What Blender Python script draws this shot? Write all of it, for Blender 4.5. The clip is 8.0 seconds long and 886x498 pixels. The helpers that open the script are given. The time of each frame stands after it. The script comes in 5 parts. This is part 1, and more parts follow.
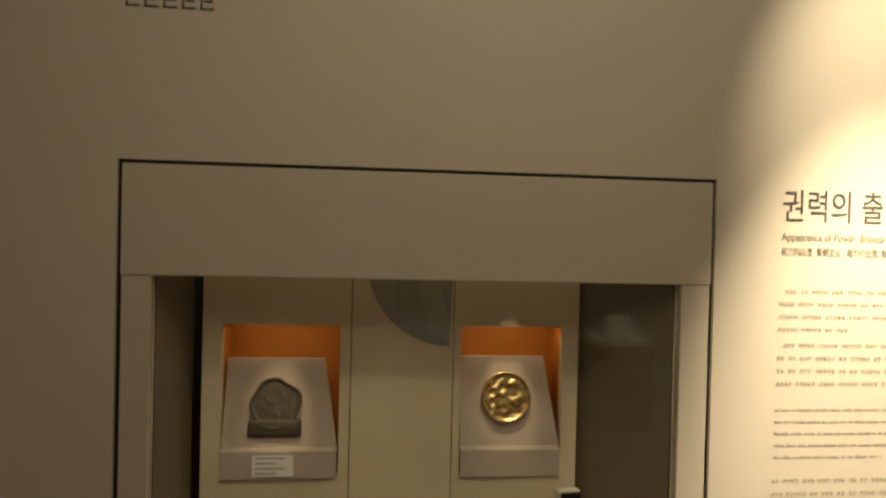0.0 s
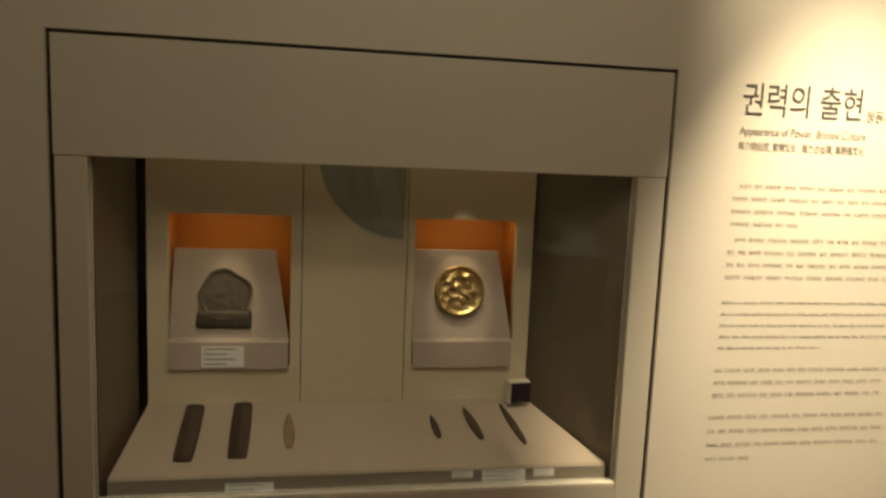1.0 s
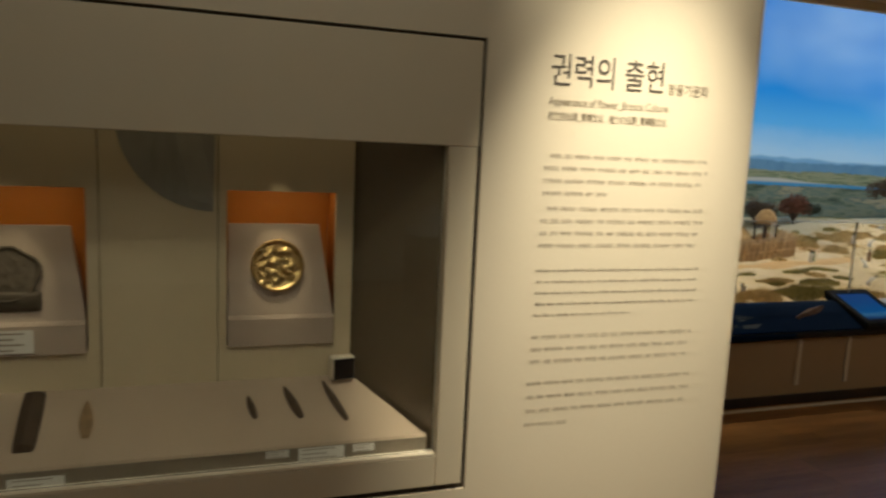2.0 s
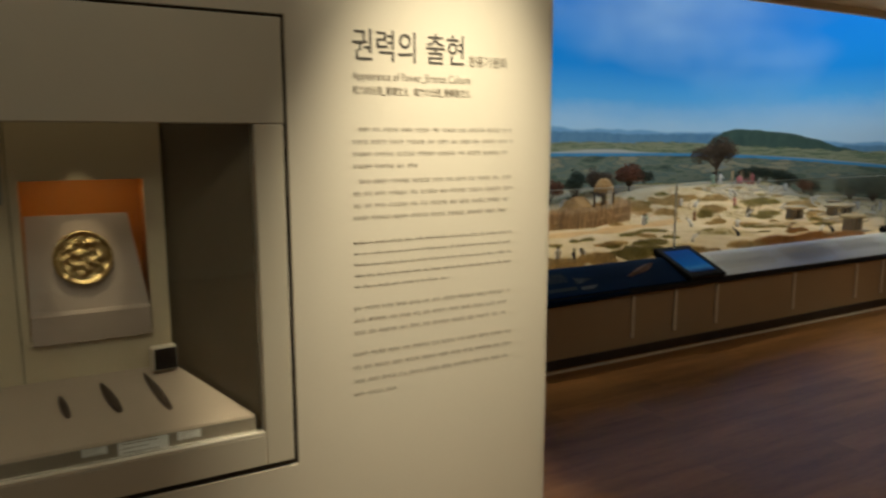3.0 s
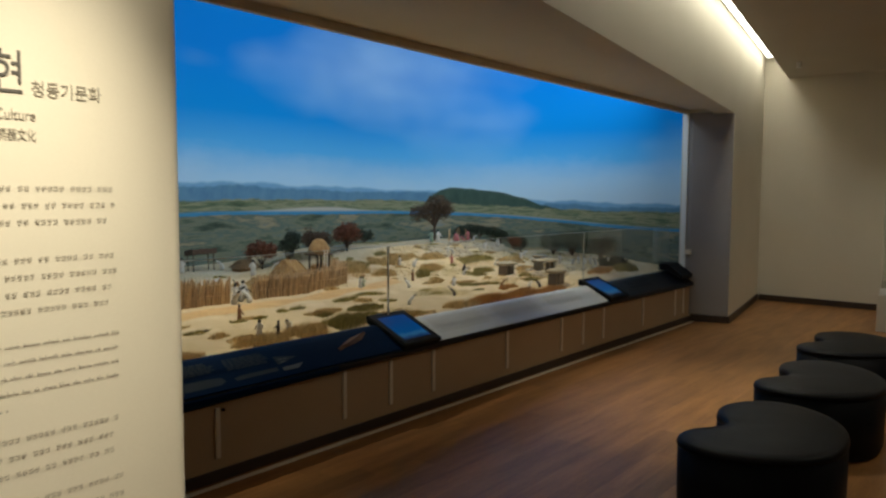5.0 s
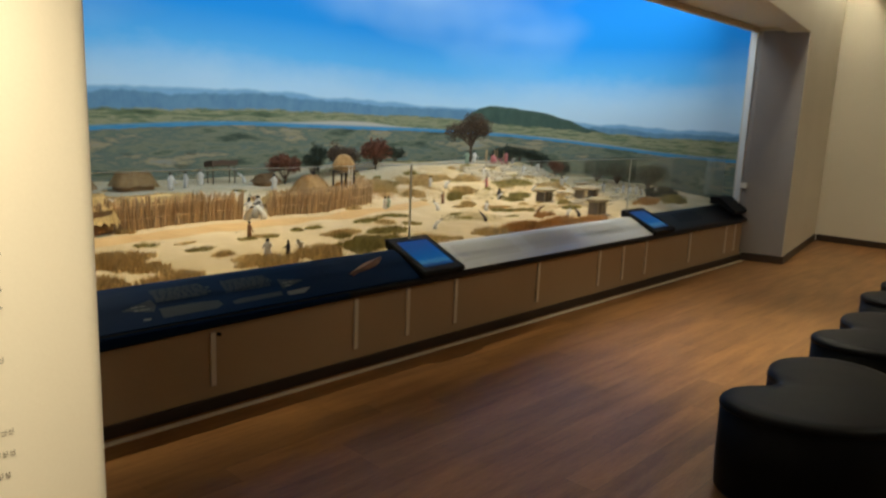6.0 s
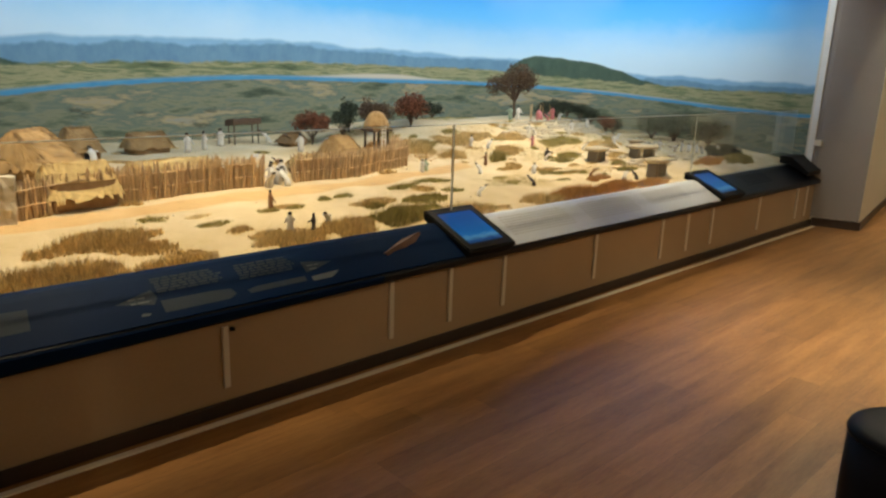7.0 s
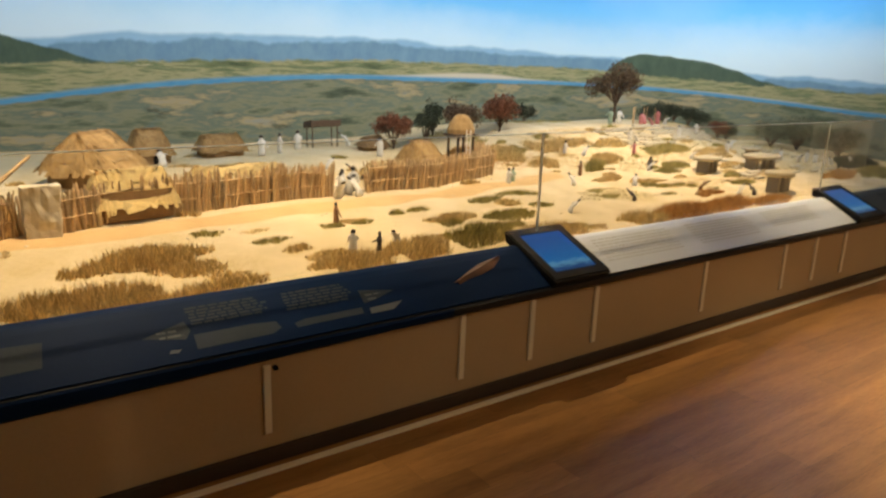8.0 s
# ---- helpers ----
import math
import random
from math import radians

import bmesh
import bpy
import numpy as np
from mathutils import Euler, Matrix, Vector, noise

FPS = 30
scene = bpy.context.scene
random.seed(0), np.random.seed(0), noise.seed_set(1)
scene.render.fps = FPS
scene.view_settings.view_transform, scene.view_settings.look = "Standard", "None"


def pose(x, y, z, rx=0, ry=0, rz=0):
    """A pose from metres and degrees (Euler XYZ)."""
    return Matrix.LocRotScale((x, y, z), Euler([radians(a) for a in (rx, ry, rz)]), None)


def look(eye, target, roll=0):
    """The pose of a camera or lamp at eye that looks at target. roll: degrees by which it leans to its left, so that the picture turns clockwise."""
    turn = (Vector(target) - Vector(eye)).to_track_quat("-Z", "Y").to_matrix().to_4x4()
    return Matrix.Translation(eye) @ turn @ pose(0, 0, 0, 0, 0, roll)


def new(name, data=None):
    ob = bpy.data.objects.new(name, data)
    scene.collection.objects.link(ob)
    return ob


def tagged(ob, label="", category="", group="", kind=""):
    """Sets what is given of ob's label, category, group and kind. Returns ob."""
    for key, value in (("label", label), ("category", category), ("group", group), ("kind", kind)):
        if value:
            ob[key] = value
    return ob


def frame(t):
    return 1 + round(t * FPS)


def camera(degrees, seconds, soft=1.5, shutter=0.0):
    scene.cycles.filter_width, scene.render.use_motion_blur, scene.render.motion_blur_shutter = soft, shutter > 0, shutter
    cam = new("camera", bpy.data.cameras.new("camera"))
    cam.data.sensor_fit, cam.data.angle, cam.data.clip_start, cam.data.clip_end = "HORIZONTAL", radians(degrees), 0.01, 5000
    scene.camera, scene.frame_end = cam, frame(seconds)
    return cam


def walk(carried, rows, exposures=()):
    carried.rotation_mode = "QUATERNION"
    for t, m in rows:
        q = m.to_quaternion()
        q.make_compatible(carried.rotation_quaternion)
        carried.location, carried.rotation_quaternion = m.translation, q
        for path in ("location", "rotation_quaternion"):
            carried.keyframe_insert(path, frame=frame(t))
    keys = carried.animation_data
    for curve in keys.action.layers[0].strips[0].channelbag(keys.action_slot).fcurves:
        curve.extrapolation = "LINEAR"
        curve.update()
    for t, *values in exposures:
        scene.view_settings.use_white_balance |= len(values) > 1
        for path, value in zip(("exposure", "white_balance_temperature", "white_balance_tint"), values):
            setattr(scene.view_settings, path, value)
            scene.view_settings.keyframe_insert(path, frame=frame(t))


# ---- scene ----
cam = camera(63.6, 8.0, soft=2.3, shutter=0.4)
PATH = [
    (0, (0.606, 0.057, 1.67), (0.827, 2.043, 1.643), 1.4),
    (0.5, (0.621, 0.083, 1.627), (0.85, 2.068, 1.497), 1.8),
    (1, (0.626, 0.096, 1.596), (0.966, 2.049, 1.339), 2.4),
    (1.2, (0.625, 0.102, 1.58), (1.013, 2.04, 1.287), 2.8),
    (2.3, (0.884, 0.064, 1.552), (1.629, 1.902, 1.293), 2.1),
    (2.5, (0.865, 0.024, 1.55), (1.675, 1.835, 1.3), 1.6),
    (3, (0.967, -0.021, 1.519), (1.93, 1.706, 1.216), -0.1),
    (3.5, (1.109, -0.037, 1.508), (2.235, 1.592, 1.228), 0.7),
    (4, (1.206, -0.049, 1.522), (2.5, 1.462, 1.319), 0.3),
    (4.5, (1.355, 0.116, 1.529), (2.848, 1.433, 1.33), 1.5),
    (4.7, (1.419, 0.2, 1.543), (2.954, 1.474, 1.405), 0.5),
    (5.8, (1.887, 0.436, 1.497), (3.331, 1.789, 1.202), 1.1),
    (6, (1.947, 0.492, 1.49), (3.374, 1.845, 1.126), 2.4),
    (6.5, (2.139, 0.768, 1.527), (3.516, 2.155, 1.102), 2.2),
    (7, (2.32, 0.966, 1.489), (3.666, 2.36, 0.995), 2.0),
    (7.5, (2.534, 1.131, 1.475), (3.762, 2.65, 1.046), 2.8),
    (8, (2.704, 1.298, 1.503), (3.849, 2.857, 0.994), 2.1),
]
EXPOSURES = [(0.0, 0.70, 6150, 9), (1.2, 0.48, 6000, 8), (2.5, 0.03, 5750, 4), (4.0, -0.08, 5600, 4), (4.7, -0.12, 5400, 4), (5.8, 0.46, 5850, 4), (6.5, 0.76, 6100, 4), (7.0, 1.03, 6350, 6), (8.0, 1.14, 7050, 11)]
walk(cam, [(t, look(eye, target, roll)) for t, eye, target, roll in PATH], EXPOSURES)

# ---- world and lights ----
world = bpy.data.worlds.new("world")
scene.world = world
world.use_nodes = True
world.node_tree.nodes["Background"].inputs[0].default_value = (1.0, 0.8, 0.55, 1)
world.node_tree.nodes["Background"].inputs[1].default_value = 0.02
WARM = (1.0, 0.84, 0.58)
CASEWARM = (1.0, 0.77, 0.44)


def area_lamp(name, eye, target, sx, sy, watts, colour):
    data = bpy.data.lights.new(name, "AREA")
    data.shape, data.size, data.size_y, data.energy, data.color = "RECTANGLE", sx, sy, watts, colour
    ob = new(name, data)
    ob.matrix_world = look(eye, target)
    return ob


def spot_lamp(name, eye, target, watts, degrees, blend, colour, radius=0.03):
    data = bpy.data.lights.new(name, "SPOT")
    data.energy, data.spot_size, data.spot_blend, data.color, data.shadow_soft_size = watts, radians(degrees), blend, colour, radius
    ob = new(name, data)
    ob.matrix_world = look(eye, target)
    return ob


# the spots over the title, the case's own lamp, the slot in the ceiling
spot_lamp("wall_spot", (2.10, 0.9, 3.2), (2.06, 1.92, 2.12), 96, 36, 1.0, (1.0, 0.80, 0.52))
spot_lamp("wall_spot", (2.18, 0.9, 3.2), (2.05, 1.92, 1.08), 400, 36, 1.0, (1.0, 0.80, 0.52))
# unseen fill, added to brighten the wall and fascia around the case
area_lamp("wall_fill", (1.05, 0.5, 3.2), (1.05, 1.92, 1.5), 0.3, 0.2, 5.6, WARM)
case_lamp = area_lamp("case_lamp", (0.78, 2.03, 1.80), (0.78, 2.18, 1.42), 1.3, 0.08, 0.22, CASEWARM)
spot_lamp("mirror_spot", (0.37, 1.99, 1.78), (0.367, 2.21, 1.13), 7.0, 20, 1.0, CASEWARM, 0.006)
spot_lamp("mirror_spot", (1.04, 1.99, 1.78), (1.053, 2.21, 1.165), 8.5, 20, 1.0, CASEWARM, 0.006)
# small lamps under the top of each niche
for lx, lz, lw in ((0.375, 1.404, 0.075), (1.06, 1.406, 0.085)):
    area_lamp("niche_lamp", (lx, 2.222, lz), (lx, 2.30, lz - 0.14), 0.26, 0.02, lw, CASEWARM)
# unseen fill lamps under the ceiling, added to lift the dim room
for lx, ly, lw in ((0.3, -0.9, 6.5), (4.8, -1.9, 3), (7.2, -0.2, 15), (10.4, -1.2, 2.0)):
    area_lamp("room_fill", (lx, ly, 3.2), (lx, ly, 0), 0.25, 0.25, lw, WARM)
spot_lamp("floor_downlight", (6.9, 2.0, 3.22), (6.9, 2.05, 0), 200, 60, 1.0, WARM)
spot_lamp("floor_downlight", (10.6, 1.9, 3.22), (10.7, 2.1, 0), 28, 50, 1.0, WARM)
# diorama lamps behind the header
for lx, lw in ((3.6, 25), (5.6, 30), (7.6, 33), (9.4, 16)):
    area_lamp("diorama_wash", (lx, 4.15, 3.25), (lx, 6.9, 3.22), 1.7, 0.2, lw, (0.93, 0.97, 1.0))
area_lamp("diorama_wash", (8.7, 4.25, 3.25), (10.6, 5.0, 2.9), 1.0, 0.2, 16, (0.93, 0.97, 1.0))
for lx, lw in ((3.4, 172), (5.4, 142), (7.7, 190)):
    spot_lamp("diorama_spot", (lx, 4.6, 3.4), (lx + 0.05, 4.75, 0.68), lw, 64, 0.8, (1.0, 0.80, 0.50), 0.05)


# ---- materials ----
def mat(name, a, b=None, rough=0.6, metal=0.0, scale=6.0, bump=0.1, fine=90.0, stretch=(1, 1, 1), coat=0.0, spread=0.0, gloss=0.5):
    """A surface of two tones with stains, grain, relief."""
    m = bpy.data.materials.new(name)
    m.use_nodes = True
    nt = m.node_tree
    p = nt.nodes["Principled BSDF"]
    b = b or tuple(v * 0.8 for v in a)
    tc = nt.nodes.new("ShaderNodeTexCoord")
    mp = nt.nodes.new("ShaderNodeMapping")
    mp.inputs["Scale"].default_value = stretch
    nt.links.new(tc.outputs["Object"], mp.inputs["Vector"])
    n1 = nt.nodes.new("ShaderNodeTexNoise")
    n1.inputs["Scale"].default_value, n1.inputs["Detail"].default_value = scale, 6
    n2 = nt.nodes.new("ShaderNodeTexNoise")
    n2.inputs["Scale"].default_value, n2.inputs["Detail"].default_value = fine, 4
    for n in (n1, n2):
        nt.links.new(mp.outputs[0], n.inputs["Vector"])
    mix = nt.nodes.new("ShaderNodeMix")
    mix.data_type = "RGBA"
    mix.inputs["A"].default_value, mix.inputs["B"].default_value = (*a, 1), (*b, 1)
    add = nt.nodes.new("ShaderNodeMath")
    add.operation = "MULTIPLY_ADD"
    nt.links.new(n2.outputs["Fac"], add.inputs[0])
    add.inputs[1].default_value = 0.5
    nt.links.new(n1.outputs["Fac"], add.inputs[2])
    ramp = nt.nodes.new("ShaderNodeMapRange")
    ramp.inputs["From Min"].default_value, ramp.inputs["From Max"].default_value = 0.5, 1.0
    nt.links.new(add.outputs[0], ramp.inputs["Value"])
    nt.links.new(ramp.outputs[0], mix.inputs["Factor"])
    out = mix.outputs["Result"]
    if spread:
        info = nt.nodes.new("ShaderNodeObjectInfo")
        geo = nt.nodes.new("ShaderNodeNewGeometry")
        both = nt.nodes.new("ShaderNodeMath")
        both.operation = "ADD"
        nt.links.new(info.outputs["Random"], both.inputs[0])
        nt.links.new(geo.outputs["Random Per Island"], both.inputs[1])
        wrap = nt.nodes.new("ShaderNodeMath")
        wrap.operation = "FRACT"
        nt.links.new(both.outputs[0], wrap.inputs[0])
        rng = nt.nodes.new("ShaderNodeMapRange")
        rng.inputs["To Min"].default_value, rng.inputs["To Max"].default_value = 1 - spread, 1 + spread
        nt.links.new(wrap.outputs[0], rng.inputs["Value"])
        hsv = nt.nodes.new("ShaderNodeHueSaturation")
        nt.links.new(rng.outputs[0], hsv.inputs["Value"])
        nt.links.new(out, hsv.inputs["Color"])
        out = hsv.outputs[0]
    nt.links.new(out, p.inputs["Base Color"])
    p.inputs["Roughness"].default_value, p.inputs["Metallic"].default_value = rough, metal
    p.inputs["Coat Weight"].default_value, p.inputs["Specular IOR Level"].default_value = coat, gloss
    bp = nt.nodes.new("ShaderNodeBump")
    bp.inputs["Strength"].default_value, bp.inputs["Distance"].default_value = bump, 0.004
    nt.links.new(add.outputs[0], bp.inputs["Height"])
    nt.links.new(bp.outputs[0], p.inputs["Normal"])
    return m


def glow(name, colour, strength):
    m = bpy.data.materials.new(name)
    m.use_nodes = True
    p = m.node_tree.nodes["Principled BSDF"]
    p.inputs["Base Color"].default_value = (*colour, 1)
    p.inputs["Emission Color"].default_value, p.inputs["Emission Strength"].default_value = (*colour, 1), strength
    return m


def glass_material():
    m = bpy.data.materials.new("clear_glass")
    m.use_nodes = True
    p = m.node_tree.nodes["Principled BSDF"]
    p.inputs["Base Color"].default_value = (0.97, 0.98, 0.97, 1)
    p.inputs["Roughness"].default_value, p.inputs["IOR"].default_value = 0.02, 1.35
    p.inputs["Transmission Weight"].default_value = 1.0
    return m


WALL = mat("painted_plaster", (0.70, 0.64, 0.52), (0.66, 0.60, 0.48), 0.75, scale=1.5, bump=0.05, fine=160)
CEIL = mat("ceiling_paint", (0.62, 0.57, 0.47), (0.58, 0.53, 0.43), 0.85, scale=1.2, bump=0.04)
CASEMETAL = mat("case_paint", (0.66, 0.605, 0.48), (0.62, 0.565, 0.445), 0.5, scale=3, bump=0.02, fine=200)
LINING = mat("case_fabric", (0.63, 0.54, 0.365), (0.57, 0.485, 0.32), 0.9, scale=4, bump=0.15, fine=500)
GREYCLOTH = mat("grey_fabric", (0.47, 0.39, 0.315), (0.42, 0.345, 0.275), 0.9, scale=5, bump=0.2, fine=600)
SHELFCLOTH = mat("shelf_fabric", (0.43, 0.35, 0.26), (0.38, 0.305, 0.225), 0.9, scale=4, bump=0.15, fine=500)
STRIPGREY = mat("label_strip_paint", (0.24, 0.205, 0.15), (0.20, 0.17, 0.125), 0.6, scale=3)
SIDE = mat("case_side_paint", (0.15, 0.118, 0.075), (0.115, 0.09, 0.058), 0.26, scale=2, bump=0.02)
BLACK = mat("matt_black", (0.009, 0.009, 0.010), (0.014, 0.014, 0.014), 0.6, scale=5, gloss=0.15)
GAP = mat("shadow_gap", (0.05, 0.038, 0.025), (0.035, 0.026, 0.018), 0.9)
ORANGE = mat("orange_card", (0.56, 0.185, 0.006), (0.48, 0.15, 0.005), 0.7, scale=4, bump=0.05)
BRONZE = mat("dark_bronze", (0.058, 0.046, 0.031), (0.105, 0.084, 0.057), 0.65, 0.2, scale=30, bump=0.6, fine=120)
GOLD = mat("polished_bronze", (0.86, 0.66, 0.30), (0.70, 0.50, 0.19), 0.2, 0.95, scale=34, bump=1.0, fine=60)
STONE = mat("dark_stone", (0.034, 0.021, 0.011), (0.075, 0.049, 0.027), 0.75, scale=25, bump=0.4)
TAN = mat("tan_stone", (0.28, 0.19, 0.09), (0.18, 0.12, 0.06), 0.6, scale=25, bump=0.4)
PRINT = mat("printed_mirror", (0.225, 0.225, 0.205), (0.31, 0.30, 0.265), 0.8, scale=18, bump=0.02, stretch=(3, 1, 1))
PRINTLINE = mat("printed_line", (0.52, 0.49, 0.42), (0.46, 0.43, 0.37), 0.8)
PAPER = mat("label_card", (0.74, 0.73, 0.68), (0.70, 0.69, 0.64), 0.7, scale=9, bump=0.02)
INK = mat("grey_lettering", (0.075, 0.065, 0.055), (0.09, 0.08, 0.07), 0.7)
INKPALE = mat("pale_lettering", (0.27, 0.235, 0.18), (0.31, 0.27, 0.21), 0.7)
INKBODY = mat("body_lettering", (0.20, 0.17, 0.125), (0.27, 0.23, 0.175), 0.7, scale=90)
NAVY = mat("navy_panel", (0.003, 0.012, 0.042), (0.004, 0.015, 0.050), 0.55, scale=3, bump=0.02, gloss=0.04)
SILVER = mat("silver_panel", (0.56, 0.60, 0.68), (0.47, 0.51, 0.58), 0.30, 0.0, scale=3, bump=0.04, fine=60, stretch=(0.3, 6, 6))
SLATE = mat("charcoal_panel", (0.006, 0.007, 0.010), (0.009, 0.010, 0.014), 0.32, scale=3, bump=0.02, gloss=0.2)
DECAL = mat("grey_print", (0.040, 0.050, 0.066), (0.032, 0.042, 0.056), 0.6, gloss=0.05)
DECALPALE = mat("pale_print", (0.11, 0.12, 0.135), (0.09, 0.10, 0.11), 0.6, gloss=0.05)
DECALDARK = mat("dark_print", (0.41, 0.43, 0.47), (0.45, 0.47, 0.51), 0.6, gloss=0.2)
COPPER = mat("copper_relief", (0.12, 0.052, 0.026), (0.075, 0.034, 0.018), 0.6, 0.1, scale=20, bump=0.3)
PLINTH = mat("plinth_laminate", (0.47, 0.335, 0.20), (0.42, 0.30, 0.175), 0.5, scale=1.5, bump=0.03)
TRIMPAINT = mat("strip_paint", (0.80, 0.72, 0.58), (0.74, 0.66, 0.52), 0.45)
BASE = mat("dark_baseboard", (0.035, 0.022, 0.015), (0.05, 0.03, 0.02), 0.45, scale=4)
EDGE = mat("floor_edge_strip", (0.88, 0.82, 0.68), (0.82, 0.75, 0.6), 0.4, 0.0)
LEATHER = mat("black_leatherette", (0.005, 0.005, 0.0065), (0.008, 0.008, 0.0095), 0.5, scale=8, bump=0.12, fine=260, gloss=0.10)
WOOD = mat("floor_wood", (0.37, 0.185, 0.062), (0.20, 0.092, 0.030), 0.37, scale=1.6, bump=0.05, fine=14, stretch=(1.2, 9, 9), spread=0.16, gloss=0.24)
GLASSEDGE = mat("glass_edge", (0.58, 0.60, 0.50), (0.50, 0.52, 0.43), 0.3)
WHITE = mat("white_paint", (0.80, 0.80, 0.76), (0.75, 0.75, 0.71), 0.5)
GLASS = glass_material()
SAND = mat("diorama_sand", (0.74, 0.60, 0.38), (0.55, 0.41, 0.21), 0.95, scale=3.2, bump=0.6, fine=60)
PATHSAND = mat("path_sand", (0.68, 0.46, 0.22), (0.58, 0.36, 0.15), 0.95, scale=5, bump=0.5, fine=80)
THATCH = mat("thatch", (0.46, 0.29, 0.12), (0.25, 0.145, 0.052), 0.95, scale=20, bump=0.9, fine=120, stretch=(1, 1, 0.3), spread=0.15)
THATCHPALE = mat("pale_thatch", (0.68, 0.50, 0.22), (0.5, 0.34, 0.13), 0.95, scale=20, bump=0.9, fine=120, stretch=(1, 1, 0.3), spread=0.15)
MUD = mat("mud_wall", (0.33, 0.20, 0.09), (0.22, 0.13, 0.055), 0.95, scale=25, bump=0.6)
STAKE = mat("fence_stake", (0.64, 0.47, 0.26), (0.42, 0.25, 0.11), 0.9, scale=30, bump=0.5, spread=0.35)
BARK = mat("bark", (0.12, 0.075, 0.045), (0.07, 0.045, 0.028), 0.95, scale=40, bump=0.6)
LEAFBROWN = mat("brown_leaves", (0.14, 0.085, 0.045), (0.075, 0.05, 0.028), 0.9, spread=0.4)
LEAFGREY = mat("grey_green_leaves", (0.15, 0.16, 0.10), (0.09, 0.10, 0.065), 0.9, spread=0.4)
LEAFRED = mat("russet_leaves", (0.21, 0.078, 0.036), (0.13, 0.05, 0.025), 0.9, spread=0.4)
LEAFDARK = mat("dark_pine_leaves", (0.035, 0.045, 0.022), (0.022, 0.03, 0.016), 0.9, spread=0.4)
LEAFOLIVE = mat("olive_leaves", (0.42, 0.34, 0.11), (0.29, 0.24, 0.07), 0.95, spread=0.45)
LEAFDRY = mat("dry_grass", (0.70, 0.51, 0.22), (0.52, 0.35, 0.13), 0.95, spread=0.45)
LEAFRUST = mat("rusty_grass", (0.62, 0.33, 0.10), (0.46, 0.22, 0.06), 0.95, spread=0.4)
DOLMEN = mat("dolmen_stone", (0.50, 0.42, 0.28), (0.38, 0.31, 0.2), 0.95, scale=20, bump=0.6)
DOLMENDARK = mat("dolmen_side_stone", (0.24, 0.19, 0.13), (0.17, 0.135, 0.09), 0.95, scale=20, bump=0.6)
ALTAR = mat("altar_stone", (0.58, 0.50, 0.36), (0.48, 0.41, 0.29), 0.95, scale=16, bump=0.6)
ROCK = mat("gate_rock", (0.78, 0.68, 0.50), (0.60, 0.48, 0.31), 0.95, scale=30, bump=1.0)
CLOTH = {
    "white": mat("white_cloth", (0.72, 0.68, 0.60), (0.6, 0.55, 0.48), 0.9),
    "brown": mat("brown_cloth", (0.30, 0.15, 0.07), (0.2, 0.1, 0.05), 0.9),
    "pink": mat("pink_cloth", (0.62, 0.22, 0.2), (0.5, 0.16, 0.15), 0.9),
    "green": mat("green_cloth", (0.35, 0.42, 0.30), (0.26, 0.33, 0.22), 0.9),
    "dark": mat("dark_cloth", (0.05, 0.04, 0.035), (0.08, 0.06, 0.05), 0.9),
}
HAIR = mat("dark_top", (0.03, 0.022, 0.018), (0.05, 0.04, 0.03), 0.8)
SLOTGLOW = glow("slot_light", (1.0, 0.88, 0.66), 6.6)


def screen_material():
    m = glow("blue_screen", (0.05, 0.22, 0.75), 1.0)
    nt = m.node_tree
    p = nt.nodes["Principled BSDF"]
    tc = nt.nodes.new("ShaderNodeTexCoord")
    sep = nt.nodes.new("ShaderNodeSeparateXYZ")
    ns = nt.nodes.new("ShaderNodeTexNoise")
    ns.inputs["Scale"].default_value = 5.0
    mp = nt.nodes.new("ShaderNodeMapping")
    mp.inputs["Scale"].default_value = (1.0, 6.0, 1.0)
    nt.links.new(tc.outputs["Generated"], sep.inputs[0])
    nt.links.new(tc.outputs["Generated"], mp.inputs[0])
    nt.links.new(mp.outputs[0], ns.inputs["Vector"])
    add = nt.nodes.new("ShaderNodeMath")
    add.operation = "MULTIPLY_ADD"
    nt.links.new(ns.outputs["Fac"], add.inputs[0])
    add.inputs[1].default_value = 0.35
    nt.links.new(sep.outputs["Y"], add.inputs[2])
    r = nt.nodes.new("ShaderNodeValToRGB")
    stops = ((0.0, (0.004, 0.02, 0.08)), (0.26, (0.01, 0.09, 0.30)), (0.36, (0.14, 0.44, 0.72)), (0.44, (0.004, 0.20, 0.60)), (1.0, (0.002, 0.12, 0.48)))
    while len(r.color_ramp.elements) < len(stops):
        r.color_ramp.elements.new(0.5)
    for e, (at, c) in zip(r.color_ramp.elements, stops):
        e.position, e.color = at, (*c, 1)
    nt.links.new(add.outputs[0], r.inputs[0])
    nt.links.new(r.outputs[0], p.inputs["Emission Color"])
    p.inputs["Base Color"].default_value = (0.01, 0.01, 0.012, 1)
    p.inputs["Roughness"].default_value, p.inputs["Emission Strength"].default_value = 0.3, 0.2
    p.inputs["Specular IOR Level"].default_value = 0.2
    return m


SCREEN = screen_material()


